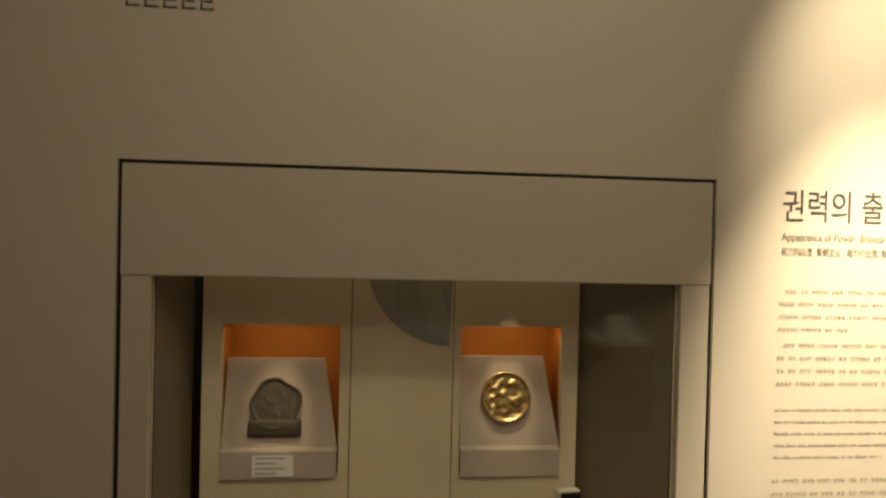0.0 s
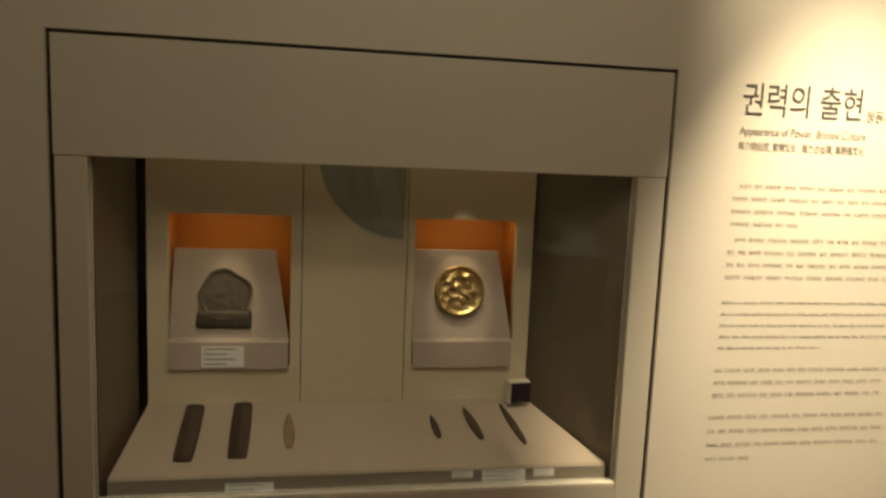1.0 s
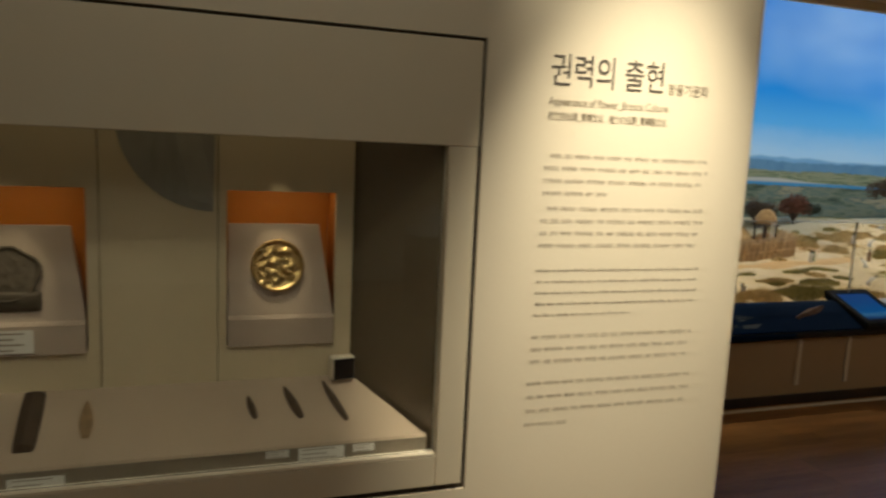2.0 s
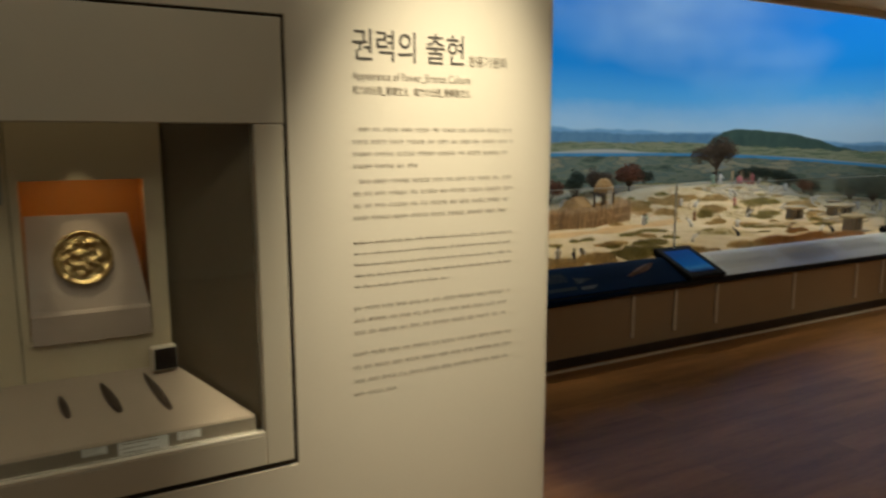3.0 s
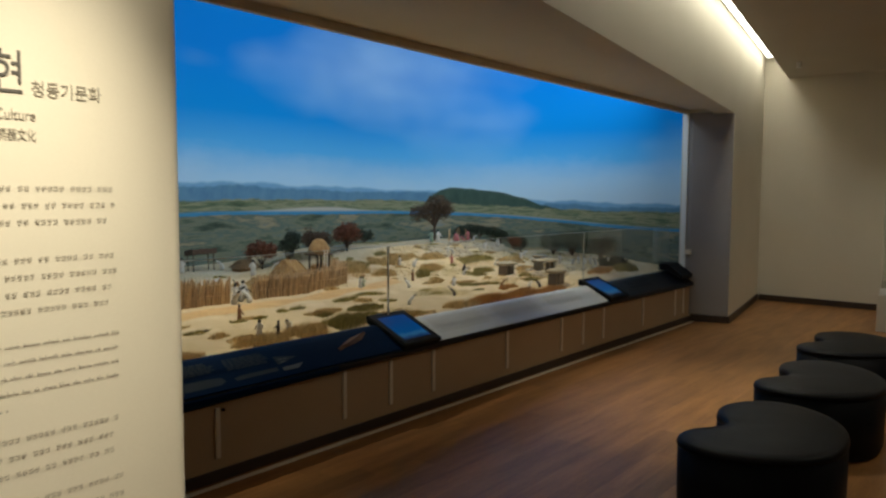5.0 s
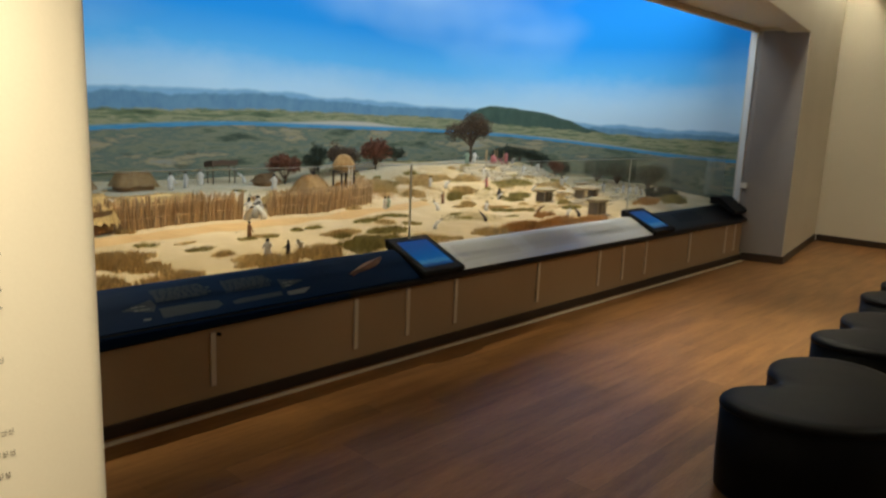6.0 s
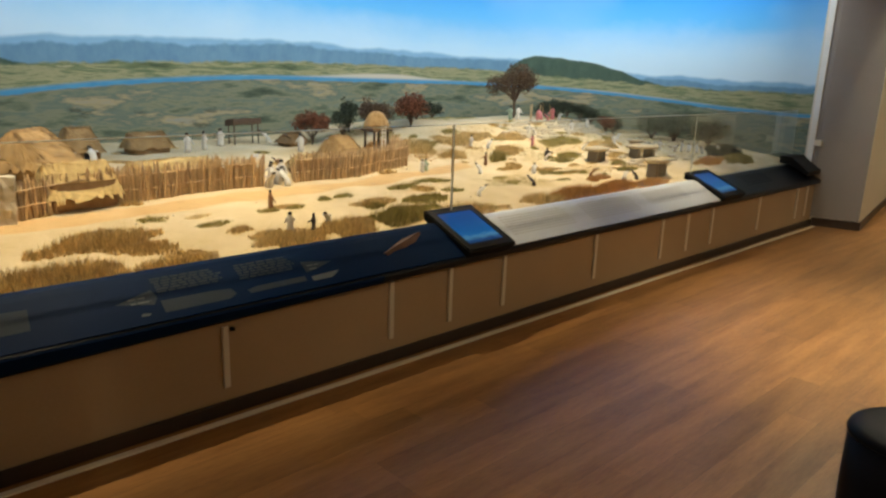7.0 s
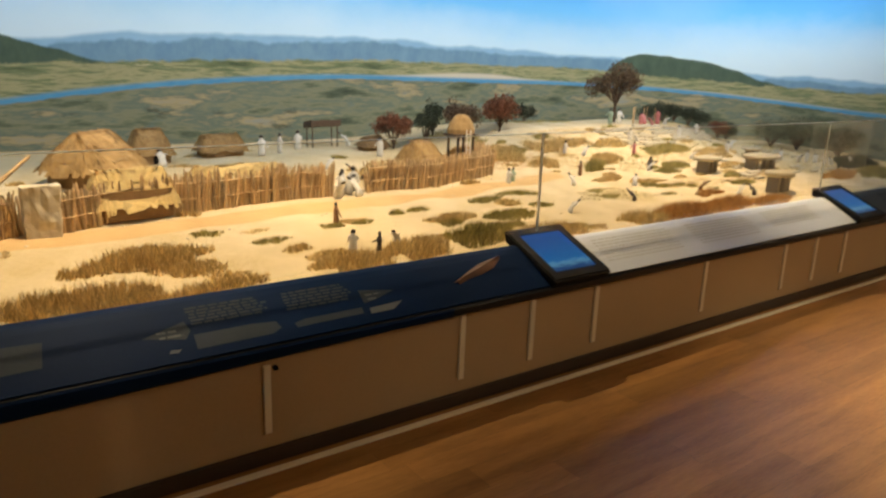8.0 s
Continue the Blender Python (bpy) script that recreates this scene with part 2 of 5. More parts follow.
def painting_material(s0, s1, z0, z1):
    """The painted landscape: layers over one another, by the run along the cloth (u) and the height (v)."""
    m = bpy.data.materials.new("painted_landscape")
    m.use_nodes = True
    nt = m.node_tree
    p = nt.nodes["Principled BSDF"]
    p.inputs["Roughness"].default_value = 0.9
    uv = nt.nodes.new("ShaderNodeUVMap")
    uv.uv_map = "run"
    sep = nt.nodes.new("ShaderNodeSeparateXYZ")
    nt.links.new(uv.outputs[0], sep.inputs[0])
    U, V = sep.outputs[0], sep.outputs[1]

    def math_node(op, a, b=None, c=None):
        n = nt.nodes.new("ShaderNodeMath")
        n.operation = op
        for i, v in enumerate((a, b, c)):
            if v is None:
                continue
            if isinstance(v, (int, float)):
                n.inputs[i].default_value = v
            else:
                nt.links.new(v, n.inputs[i])
        return n.outputs[0]

    def noise_node(sx, sy, detail=5, rough=0.55, shift=0.0):
        mp = nt.nodes.new("ShaderNodeMapping")
        mp.inputs["Scale"].default_value, mp.inputs["Location"].default_value = (sx, sy, 1), (shift, shift, 0)
        nt.links.new(uv.outputs[0], mp.inputs[0])
        n = nt.nodes.new("ShaderNodeTexNoise")
        n.inputs["Scale"].default_value, n.inputs["Detail"].default_value, n.inputs["Roughness"].default_value = 1.0, detail, rough
        nt.links.new(mp.outputs[0], n.inputs["Vector"])
        return n.outputs["Fac"]

    def line(points):
        """A height that follows the run, through points (run, height)."""
        r = nt.nodes.new("ShaderNodeValToRGB")
        r.color_ramp.interpolation = "B_SPLINE" if len(points) > 3 else "LINEAR"
        while len(r.color_ramp.elements) < len(points):
            r.color_ramp.elements.new(0.5)
        for e, (s, z) in zip(r.color_ramp.elements, points):
            e.position = (s - s0) / (s1 - s0)
            g = (z - z0) / (z1 - z0)
            e.color = (g, g, g, 1)
        nt.links.new(math_node("DIVIDE", math_node("SUBTRACT", U, s0), s1 - s0), r.inputs[0])
        return math_node("MULTIPLY_ADD", r.outputs[0], z1 - z0, z0)

    def ramp(value, stops):
        r = nt.nodes.new("ShaderNodeValToRGB")
        while len(r.color_ramp.elements) < len(stops):
            r.color_ramp.elements.new(0.5)
        for e, (at, c) in zip(r.color_ramp.elements, stops):
            e.position, e.color = at, (*c, 1)
        nt.links.new(value, r.inputs[0])
        return r.outputs[0]

    def over(below, above, mask):
        n = nt.nodes.new("ShaderNodeMix")
        n.data_type = "RGBA"
        for k, v in (("A", below), ("B", above), ("Factor", mask)):
            if isinstance(v, tuple):
                n.inputs[k].default_value = (*v, 1)
            else:
                nt.links.new(v, n.inputs[k])
        return n.outputs["Result"]

    def under(height, soft):
        """1 below that height, 0 above it, over a soft edge."""
        n = nt.nodes.new("ShaderNodeMapRange")
        n.inputs["From Min"].default_value, n.inputs["From Max"].default_value = -soft, soft
        nt.links.new(math_node("SUBTRACT", height, V), n.inputs["Value"])
        return n.outputs[0]

    fine = noise_node(5.0, 9.0, 6, 0.6)
    wob = math_node("MULTIPLY_ADD", noise_node(1.6, 0.4, 5, 0.55, 3.0), 0.16, -0.08)
    small = math_node("MULTIPLY_ADD", noise_node(5.0, 1.0, 6, 0.65, 8.0), 0.11, -0.055)
    # sky
    t = nt.nodes.new("ShaderNodeMapRange")
    t.inputs["From Min"].default_value, t.inputs["From Max"].default_value = 1.45, 3.1
    nt.links.new(V, t.inputs["Value"])
    sky = ramp(t.outputs[0], ((0.0, (0.50, 0.66, 0.76)), (0.16, (0.34, 0.58, 0.78)), (0.36, (0.11, 0.40, 0.74)), (0.60, (0.014, 0.23, 0.62)), (1.0, (0.008, 0.17, 0.54))))
    cloud = nt.nodes.new("ShaderNodeMapRange")
    cloud.inputs["From Min"].default_value, cloud.inputs["From Max"].default_value = 0.48, 0.82
    nt.links.new(noise_node(0.36, 0.7, 3, 0.45, 4.3), cloud.inputs["Value"])
    col = over(sky, (0.50, 0.66, 0.80), math_node("MULTIPLY", cloud.outputs[0], 0.6))
    # a broad pale cloud bank low over the horizon, torn at its upper edge
    bank_top = line(((2.0, 1.86), (3.5, 1.80), (5.0, 1.92), (6.5, 1.84), (8.0, 1.72), (9.0, 1.66), (9.8, 1.78), (10.6, 1.90), (11.4, 1.86), (12.2, 1.80)))
    torn = math_node("MULTIPLY_ADD", noise_node(1.5, 2.4, 5, 0.6, 17.0), 0.5, -0.25)
    col = over(col, (0.56, 0.70, 0.80), math_node("MULTIPLY", under(math_node("ADD", bank_top, torn), 0.24), 0.55))
    # far blue mountains
    far = line(((2.0, 1.54), (3.0, 1.52), (3.5, 1.52), (3.9, 1.63), (4.2, 1.57), (4.5, 1.65), (5.3, 1.62), (5.9, 1.69), (6.7, 1.63), (7.2, 1.65), (7.8, 1.60), (8.5, 1.60), (8.9, 1.63), (9.3, 1.58), (10.4, 1.44), (10.8, 1.47), (11.3, 1.42), (12.2, 1.43)))
    col = over(col, over((0.16, 0.33, 0.52), (0.25, 0.43, 0.60), fine), under(math_node("ADD", math_node("ADD", far, 0.012), math_node("MULTIPLY", wob, 0.9)), 0.016))
    shade = noise_node(9.0, 5.0, 5, 0.65, 2.0)
    col = over(col, over((0.055, 0.15, 0.27), (0.19, 0.33, 0.43), shade), under(math_node("ADD", math_node("SUBTRACT", far, 0.03), small), 0.012))
    # green hills at both sides
    near = line(((2.0, 1.62), (2.9, 1.66), (3.2, 1.60), (3.6, 1.46), (3.9, 1.42), (4.6, 1.34), (8.7, 1.30), (8.9, 1.56), (9.1, 1.66), (9.4, 1.665), (9.8, 1.61), (10.1, 1.57), (10.5, 1.42), (11.0, 1.30), (12.2, 1.30)))
    col = over(col, over((0.018, 0.045, 0.038), (0.085, 0.13, 0.085), shade), under(math_node("ADD", math_node("SUBTRACT", near, 0.012), math_node("MULTIPLY", small, 0.55)), 0.008))
    # the plain beyond the river
    top = line(((2.0, 1.36), (3.2, 1.38), (4.3, 1.44), (6.3, 1.50), (7.7, 1.48), (9.0, 1.46), (10.3, 1.36), (11.2, 1.34), (12.2, 1.34)))
    bands = noise_node(1.6, 13.0, 8, 0.68, 5.0)
    plain = ramp(bands, ((0.30, (0.045, 0.07, 0.035)), (0.42, (0.15, 0.18, 0.09)), (0.50, (0.31, 0.29, 0.16)), (0.58, (0.11, 0.15, 0.07)), (0.68, (0.44, 0.38, 0.24))))
    col = over(col, plain, under(math_node("ADD", top, small), 0.012))
    # pale sand bank, river
    riv = line(((2.0, 1.06), (3.2, 1.14), (3.7, 1.21), (4.3, 1.27), (5.3, 1.34), (6.0, 1.345), (7.0, 1.33), (8.1, 1.325), (9.2, 1.30), (10.0, 1.26), (10.8, 1.19), (11.4, 1.14), (12.2, 1.10)))
    bank = line(((2.0, 0.0), (5.9, 0.0), (6.5, 0.03), (7.3, 0.085), (7.9, 0.02), (8.5, 0.0), (9.6, 0.01), (10.4, 0.03), (12.2, 0.0)))
    col = over(col, (0.52, 0.47, 0.38), under(math_node("ADD", riv, bank), 0.012))
    col = over(col, over((0.025, 0.17, 0.36), (0.10, 0.33, 0.52), fine), under(math_node("ADD", riv, 0.016), 0.014))
    # the plain on this side
    streak = noise_node(1.5, 6.5, 8, 0.63, 11.0)
    nearside = ramp(streak, ((0.30, (0.035, 0.05, 0.032)), (0.40, (0.095, 0.12, 0.075)), (0.47, (0.20, 0.205, 0.13)), (0.54, (0.11, 0.145, 0.115)), (0.61, (0.33, 0.27, 0.15)), (0.70, (0.24, 0.26, 0.23))))
    col = over(col, nearside, under(math_node("ADD", math_node("SUBTRACT", riv, 0.022), math_node("MULTIPLY", small, 0.4)), 0.008))
    # painted bushes and bare patches on it
    for seed, colour, lo in ((21.0, (0.045, 0.062, 0.04), 0.60), (33.0, (0.30, 0.25, 0.16), 0.63), (47.0, (0.13, 0.17, 0.15), 0.58)):
        spots = nt.nodes.new("ShaderNodeMapRange")
        spots.inputs["From Min"].default_value, spots.inputs["From Max"].default_value = lo, lo + 0.09
        nt.links.new(noise_node(3.2, 9.0, 6, 0.62, seed), spots.inputs["Value"])
        low = under(math_node("SUBTRACT", riv, 0.07), 0.05)
        col = over(col, colour, math_node("MULTIPLY", math_node("MULTIPLY", spots.outputs[0], low), 0.75))
    nt.links.new(col, p.inputs["Base Color"])
    return m


# ---- mesh helpers ----
def finish(name, bm, material, smooth=False):
    me = bpy.data.meshes.new(name)
    bm.normal_update()
    bm.to_mesh(me)
    bm.free()
    for mm in material if isinstance(material, (list, tuple)) else (material,):
        me.materials.append(mm)
    if smooth:
        for f in me.polygons:
            f.use_smooth = True
    return me


def thing(name, bm, material, label, category, kind="", group="", smooth=False):
    return tagged(new(name, finish(name, bm, material, smooth)), label, category, group, kind)


def holder(name, at, label, category, kind="", group="", rz=0.0):
    ob = new(name)
    ob.empty_display_size = 0.1
    ob.matrix_world = pose(*at, 0, 0, rz)
    return tagged(ob, label, category, group, kind)


def part(name, bm, material, parent, label="", smooth=False):
    ob = new(name, finish(name, bm, material, smooth))
    ob.parent = parent
    return tagged(ob, label)


def box(bm, x0, x1, y0, y1, z0, z1, bevel=0.0, index=0):
    r = bmesh.ops.create_cube(bm, size=1.0)
    vs = r["verts"]
    bmesh.ops.scale(bm, vec=(x1 - x0, y1 - y0, z1 - z0), verts=vs)
    bmesh.ops.translate(bm, vec=((x0 + x1) / 2, (y0 + y1) / 2, (z0 + z1) / 2), verts=vs)
    fs = {f for v in vs for f in v.link_faces}
    for f in fs:
        f.material_index = index
    if bevel:
        es = list({e for v in vs for e in v.link_edges})
        bmesh.ops.bevel(bm, geom=es, offset=bevel, segments=2, affect="EDGES", profile=0.5)
    return bm


def cube(*a, bevel=0.0):
    return box(bmesh.new(), *a, bevel=bevel)


def prism(bm, pts, z0, z1):
    """A polygon in plan, raised from z0 to z1."""
    a = [bm.verts.new((x, y, z0)) for x, y in pts]
    b = [bm.verts.new((x, y, z1)) for x, y in pts]
    n = len(pts)
    bm.faces.new(list(reversed(a)))
    bm.faces.new(b)
    for i in range(n):
        bm.faces.new((a[i], a[(i + 1) % n], b[(i + 1) % n], b[i]))
    bmesh.ops.recalc_face_normals(bm, faces=bm.faces[:])
    return bm


def extrude_x(bm, profile, x0, x1):
    """A closed profile of (y, z), drawn along x."""
    a = [bm.verts.new((x0, y, z)) for y, z in profile]
    b = [bm.verts.new((x1, y, z)) for y, z in profile]
    n = len(profile)
    bm.faces.new(a)
    bm.faces.new(list(reversed(b)))
    for i in range(n):
        bm.faces.new((a[(i + 1) % n], a[i], b[i], b[(i + 1) % n]))
    bmesh.ops.recalc_face_normals(bm, faces=bm.faces[:])
    return bm


def lettering(name, text, size, at, material, label, width=None):
    """Words on the wall that faces the visitor, from the lower left corner at."""
    cu = bpy.data.curves.new(name, "FONT")
    cu.body, cu.size, cu.extrude = text, size, 0.0006
    ob = new(name, cu)
    me = bpy.data.meshes.new_from_object(ob.evaluated_get(bpy.context.evaluated_depsgraph_get()))
    bpy.data.objects.remove(ob)
    me.name = name
    me.materials.clear()
    me.materials.append(material)
    xs = [v.co.x for v in me.vertices] or [0, 1]
    k = width / (max(xs) - min(xs)) if width else 1.0
    for v in me.vertices:
        v.co.x = (v.co.x - min(xs)) * k
    out = new(name, me)
    out.matrix_world = pose(*at, 90, 0, 0)
    return tagged(out, label, "lettering")


# ---- structure ----
END_X = 2.478
HX0, HY0, HX1, HY1 = END_X, 1.955, 12.79, 3.57
PX = 10.385
HS = (HY1 - HY0) / (HX1 - HX0)
TOP = 3.25


def hy(x):
    return HY0 + HS * (x - HX0)


tagged(thing("floor", cube(-4.2, 13.0, -4.2, 7.4, -0.2, -0.006), BASE, "dark floor slab under the wooden planks", "floor", "structure"))

# title wall, with the opening for the case and a rounded end
bm = bmesh.new()
box(bm, -4.0, -0.008, 1.92, 2.06, 0, 3.55)
box(bm, -0.008, 1.563, 1.92, 2.06, 1.852, 3.55)
box(bm, -0.008, 1.563, 1.92, 2.06, 0, 0.575)
r = 0.03
pts = [(1.563, 2.06), (1.563, 1.92), (END_X - r, 1.92)]
pts += [(END_X - r + r * math.sin(a), 1.92 + r - r * math.cos(a)) for a in [math.pi / 2 * i / 8 for i in range(1, 9)]]
pts += [(END_X, 3.56), (END_X - 0.1, 3.56), (END_X - 0.1, 2.06)]
prism(bm, pts, 0, 3.55)
thing("wall_title", bm, WALL, "cream plaster wall with a rounded end, washed by a spotlight", "wall", "structure")

bm = bmesh.new()
prism(bm, [(HX0 - 0.02, hy(HX0) + 0.02), (PX, hy(PX)), (PX - 0.06, hy(PX) + 0.22), (HX0 - 0.02, hy(HX0) + 0.24)], 2.54, 3.6)
thing("wall_header", bm, WALL, "cream plaster beam over the diorama opening", "wall", "structure")
bm = bmesh.new()
prism(bm, [(PX, hy(PX)), (HX1 + 0.1, hy(HX1 + 0.1)), (HX1 + 0.1, 3.78), (10.26, 3.78), (10.26, 3.64)], 0, 3.6)
thing("wall_column", bm, WALL, "cream plaster wall pier beside the diorama", "wall", "structure")
bm = bmesh.new()
prism(bm, [(HX0, hy(HX0) + 0.22), (PX - 0.06, hy(PX) + 0.22), (10.26, 3.64), (10.26, 3.78), (HX0, 3.78)], 2.60, 2.68)
thing("ceiling_soffit", bm, WALL, "cream plaster underside of the deep diorama opening", "ceiling", "structure")
thing("trim_opening", cube(HX0, 10.26, 3.69, 3.73, 2.545, 2.60, bevel=0.003), WALL, "pale painted batten along the top of the opening", "trim", "structure")
thing("trim_jamb", cube(10.225, 10.256, 3.69, 3.75, 0.66, 2.545, bevel=0.003), WHITE, "white painted upright strip at the end of the glass", "trim", "structure")
# thin grey sheet over the plaster jamb: the face's shade put into colour
JAMBSHADE = mat("jamb_shade", (0.30, 0.275, 0.26), (0.26, 0.24, 0.225), 0.7, scale=2)
thing("trim_jamb_shade", prism(bmesh.new(), [(PX - 0.003, hy(PX) + 0.006), (10.2575, 3.642), (10.2575, 3.688), (10.246, 3.688), (10.246, 3.64), (PX - 0.015, hy(PX) + 0.003)], 0.09, 2.56), JAMBSHADE, "thin grey-brown sheet standing in for shade on the pier's side", "trim", "structure")
thing("wall_east", cube(12.79, 12.9, -4.2, 3.7, 0, 3.6), WALL, "cream plaster end wall", "wall", "structure")
thing("wall_south", cube(-4.1, 13.0, -4.3, -4.2, 0, 3.6), WALL, "cream plaster wall behind the visitor", "wall", "structure")
thing("wall_west", cube(-4.2, -4.1, -4.2, 2.1, 0, 3.6), WALL, "cream plaster wall", "wall", "structure")

SL = 0.33
bm = prism(bmesh.new(), [(-4.2, -4.3), (13.0, -4.3), (13.0, hy(13.0) - SL), (HX0 + 0.3, hy(HX0 + 0.3) - SL), (HX0 + 0.3, 2.0), (-4.2, 2.0)], TOP, TOP + 0.1)
thing("ceiling", bm, CEIL, "cream painted ceiling with a lit slot along the beam", "ceiling", "structure")
bm = prism(bmesh.new(), [(HX0 + 0.3, hy(HX0 + 0.3) - SL - 0.2), (13.0, hy(13.0) - SL - 0.2), (13.0, hy(13.0) + 0.3), (HX0 + 0.3, hy(HX0 + 0.3) + 0.3)], 3.62, 3.7)
thing("ceiling_slot_lid", bm, CEIL, "cream lid of the ceiling light slot", "ceiling", "structure")
ang = math.degrees(math.atan(HS))
light = holder("slot_light", (8.6, hy(8.6) - 0.17, 3.56), "long white fluorescent tube fitting in the ceiling slot", "ceiling light", rz=ang)
part("tube", cube(-4.0, 4.0, -0.11, 0.11, -0.02, 0.01, bevel=0.004), SLOTGLOW, light)
part("housing", cube(-4.05, 4.05, -0.13, 0.13, 0.012, 0.06, bevel=0.004), WHITE, light)

# baseboards
def strip(name, x0, y0, x1, y1, h, t, material, label):
    d = Vector((x1 - x0, y1 - y0, 0))
    n = Vector((d.y, -d.x, 0)).normalized() * t
    bm = prism(bmesh.new(), [(x0, y0), (x1, y1), (x1 + n.x, y1 + n.y), (x0 + n.x, y0 + n.y)], 0, h)
    return thing(name, bm, material, label, "baseboard", "structure")


strip("baseboard_pier", PX - 0.012, hy(PX) - 0.003, 12.775, hy(12.775) - 0.001, 0.085, 0.014, BASE, "dark brown baseboard along the pier")
strip("baseboard_jamb", 10.249, 3.61, PX - 0.003, hy(PX) - 0.012, 0.085, 0.012, BASE, "dark brown baseboard on the pier's side")
strip("baseboard_east", 12.787, 3.54, 12.787, -4.1, 0.085, 0.014, BASE, "dark brown baseboard along the end wall")


# ---- title wall: case and lettering ----
def wall_case():
    c = holder("wall_showcase", (0, 1.92, 0), "built-in glass showcase with painted metal frame in the wall", "showcase")
    part("top_panel", cube(0.004, 1.551, -0.006, 0.05, 1.562, 1.842, bevel=0.003), CASEMETAL, c, "blank cream-grey metal fascia")
    bm = bmesh.new()
    for a in ((0.006, 0.078, 0.595, 1.5615), (1.468, 1.549, 0.595, 1.5615)):
        box(bm, a[0], a[1], -0.004, 0.04, a[2], a[3], bevel=0.003)
    box(bm, 0.0782, 1.4678, -0.004, 0.04, 0.595, 0.686, bevel=0.003)
    part("frame", bm, CASEMETAL, c)
    bm = bmesh.new()
    box(bm, 0.080, 1.466, -0.004, 0.03, 0.6865, 0.6945, bevel=0.001)
    part("glass_channel", bm, EDGE, c, "bright metal channel under the pane")
    bm = bmesh.new()
    box(bm, -0.008, 0.004, 0.012, 0.06, 0.575, 1.852)
    box(bm, 1.551, 1.563, 0.012, 0.06, 0.575, 1.852)
    box(bm, 0.004, 1.551, 0.012, 0.06, 1.842, 1.852)
    box(bm, 0.004, 1.551, 0.012, 0.06, 0.575, 0.595)
    part("shadow_gap", bm, GAP, c)
    g = part("pane", cube(0.078, 1.468, 0.014, 0.022, 0.695, 1.60), GLASS, c, "clear glass front pane")
    g.visible_shadow = False
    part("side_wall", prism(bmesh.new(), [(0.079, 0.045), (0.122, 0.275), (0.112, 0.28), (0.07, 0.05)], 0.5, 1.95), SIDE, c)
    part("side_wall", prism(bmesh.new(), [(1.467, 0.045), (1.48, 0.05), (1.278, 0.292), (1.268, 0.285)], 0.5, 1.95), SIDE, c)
    # black all over, standing in for the unlit depth behind the panel
    bm = bmesh.new()
    box(bm, 0.02, 0.06, 0.32, 1.05, 0.5, 1.95)
    box(bm, 0.06, 1.467, 1.0, 1.05, 0.5, 1.95)
    box(bm, 0.06, 1.467, 0.06, 1.0, 1.93, 1.95)
    box(bm, 0.06, 1.467, 0.06, 1.0, 0.5, 0.52)
    part("unlit_carcass", bm, BLACK, c)
    # display panel with two niches
    bm = bmesh.new()
    y0, y1 = 0.262, 0.29
    xs = (0.150, 0.205, 0.545, 0.905, 1.216, 1.266)
    box(bm, xs[0], xs[1], y0, y1, 0.80, 1.93)
    box(bm, xs[1], xs[2], y0, y1, 1.409, 1.93)
    box(bm, xs[1], xs[2], y0, y1, 0.80, 0.965)
    box(bm, xs[2], 0.575, y0, y1, 0.80, 1.93)
    box(bm, 0.578, 0.880, y0 + 0.002, y1, 0.80, 1.93)
    box(bm, 0.883, xs[3], y0, y1, 0.80, 1.93)
    box(bm, xs[3], xs[4], y0, y1, 1.411, 1.93)
    box(bm, xs[3], xs[4], y0, y1, 0.80, 0.965)
    box(bm, xs[4], xs[5], y0, y1, 0.80, 1.93)
    part("display_panel", bm, LINING, c, "cream fabric panel with two cut-out niches")
    for a, b, lo, hi, top in ((0.205, 0.545, 0.965, 1.409, 0.335), (0.905, 1.216, 0.965, 1.411, 0.345)):
        bm = bmesh.new()
        box(bm, a - 0.004, b + 0.004, 0.43, 0.44, lo - 0.004, hi + 0.01)
        box(bm, a - 0.006, a - 0.001, 0.2905, 0.43, lo, hi)
        box(bm, b + 0.001, b + 0.006, 0.2905, 0.43, lo, hi)
        box(bm, a - 0.004, b + 0.004, 0.2905, 0.43, hi + 0.001, hi + 0.006)
        part("niche", bm, ORANGE, c, "orange card lining of a niche")
        # leaning grey board on a step
        bm = bmesh.new()
        pts = [(0.248, lo - 0.004), (0.248, lo + 0.075), (0.262, lo + 0.085), (0.325, lo + top), (0.337, lo + top), (0.405, lo - 0.004)]
        extrude_x(bm, pts, a + 0.003, b - 0.004)
        for v in bm.verts:
            if v.co.z > lo + 0.3:
                v.co.x = a + 0.004 + (v.co.x - a) * 0.86
        part("rest", bm, GREYCLOTH, c, "grey fabric rest leaning back in its niche")
    # sloping shelf with a front fascia
    bm = bmesh.new()
    extrude_x(bm, [(0.262, 0.857), (0.04, 0.738), (0.034, 0.728), (0.034, 0.60), (0.262, 0.60)], 0.10, 1.45)
    for v in bm.verts:
        if v.co.y > 0.2:
            v.co.x = 0.15 if v.co.x < 0.5 else 1.266
    part("shelf", bm, SHELFCLOTH, c, "beige fabric sloping shelf")
    part("label_strip", cube(0.102, 1.448, 0.030, 0.0338, 0.640, 0.733, bevel=0.001), STRIPGREY, c, "grey strip that carries the labels")
    # printed half disc on the panel
    bm = bmesh.new()
    cx, cz, rad = 0.872, 1.602, 0.252
    arc = [(cx + rad * math.cos(a), cz + rad * math.sin(a)) for a in [math.pi + 0.6 * math.pi * i / 40 for i in range(-8, 41)]]
    arc = [p for p in arc if p[0] <= 0.879] + [(0.879, cz + 0.2), (cx - rad * 0.8, cz + 0.2)]
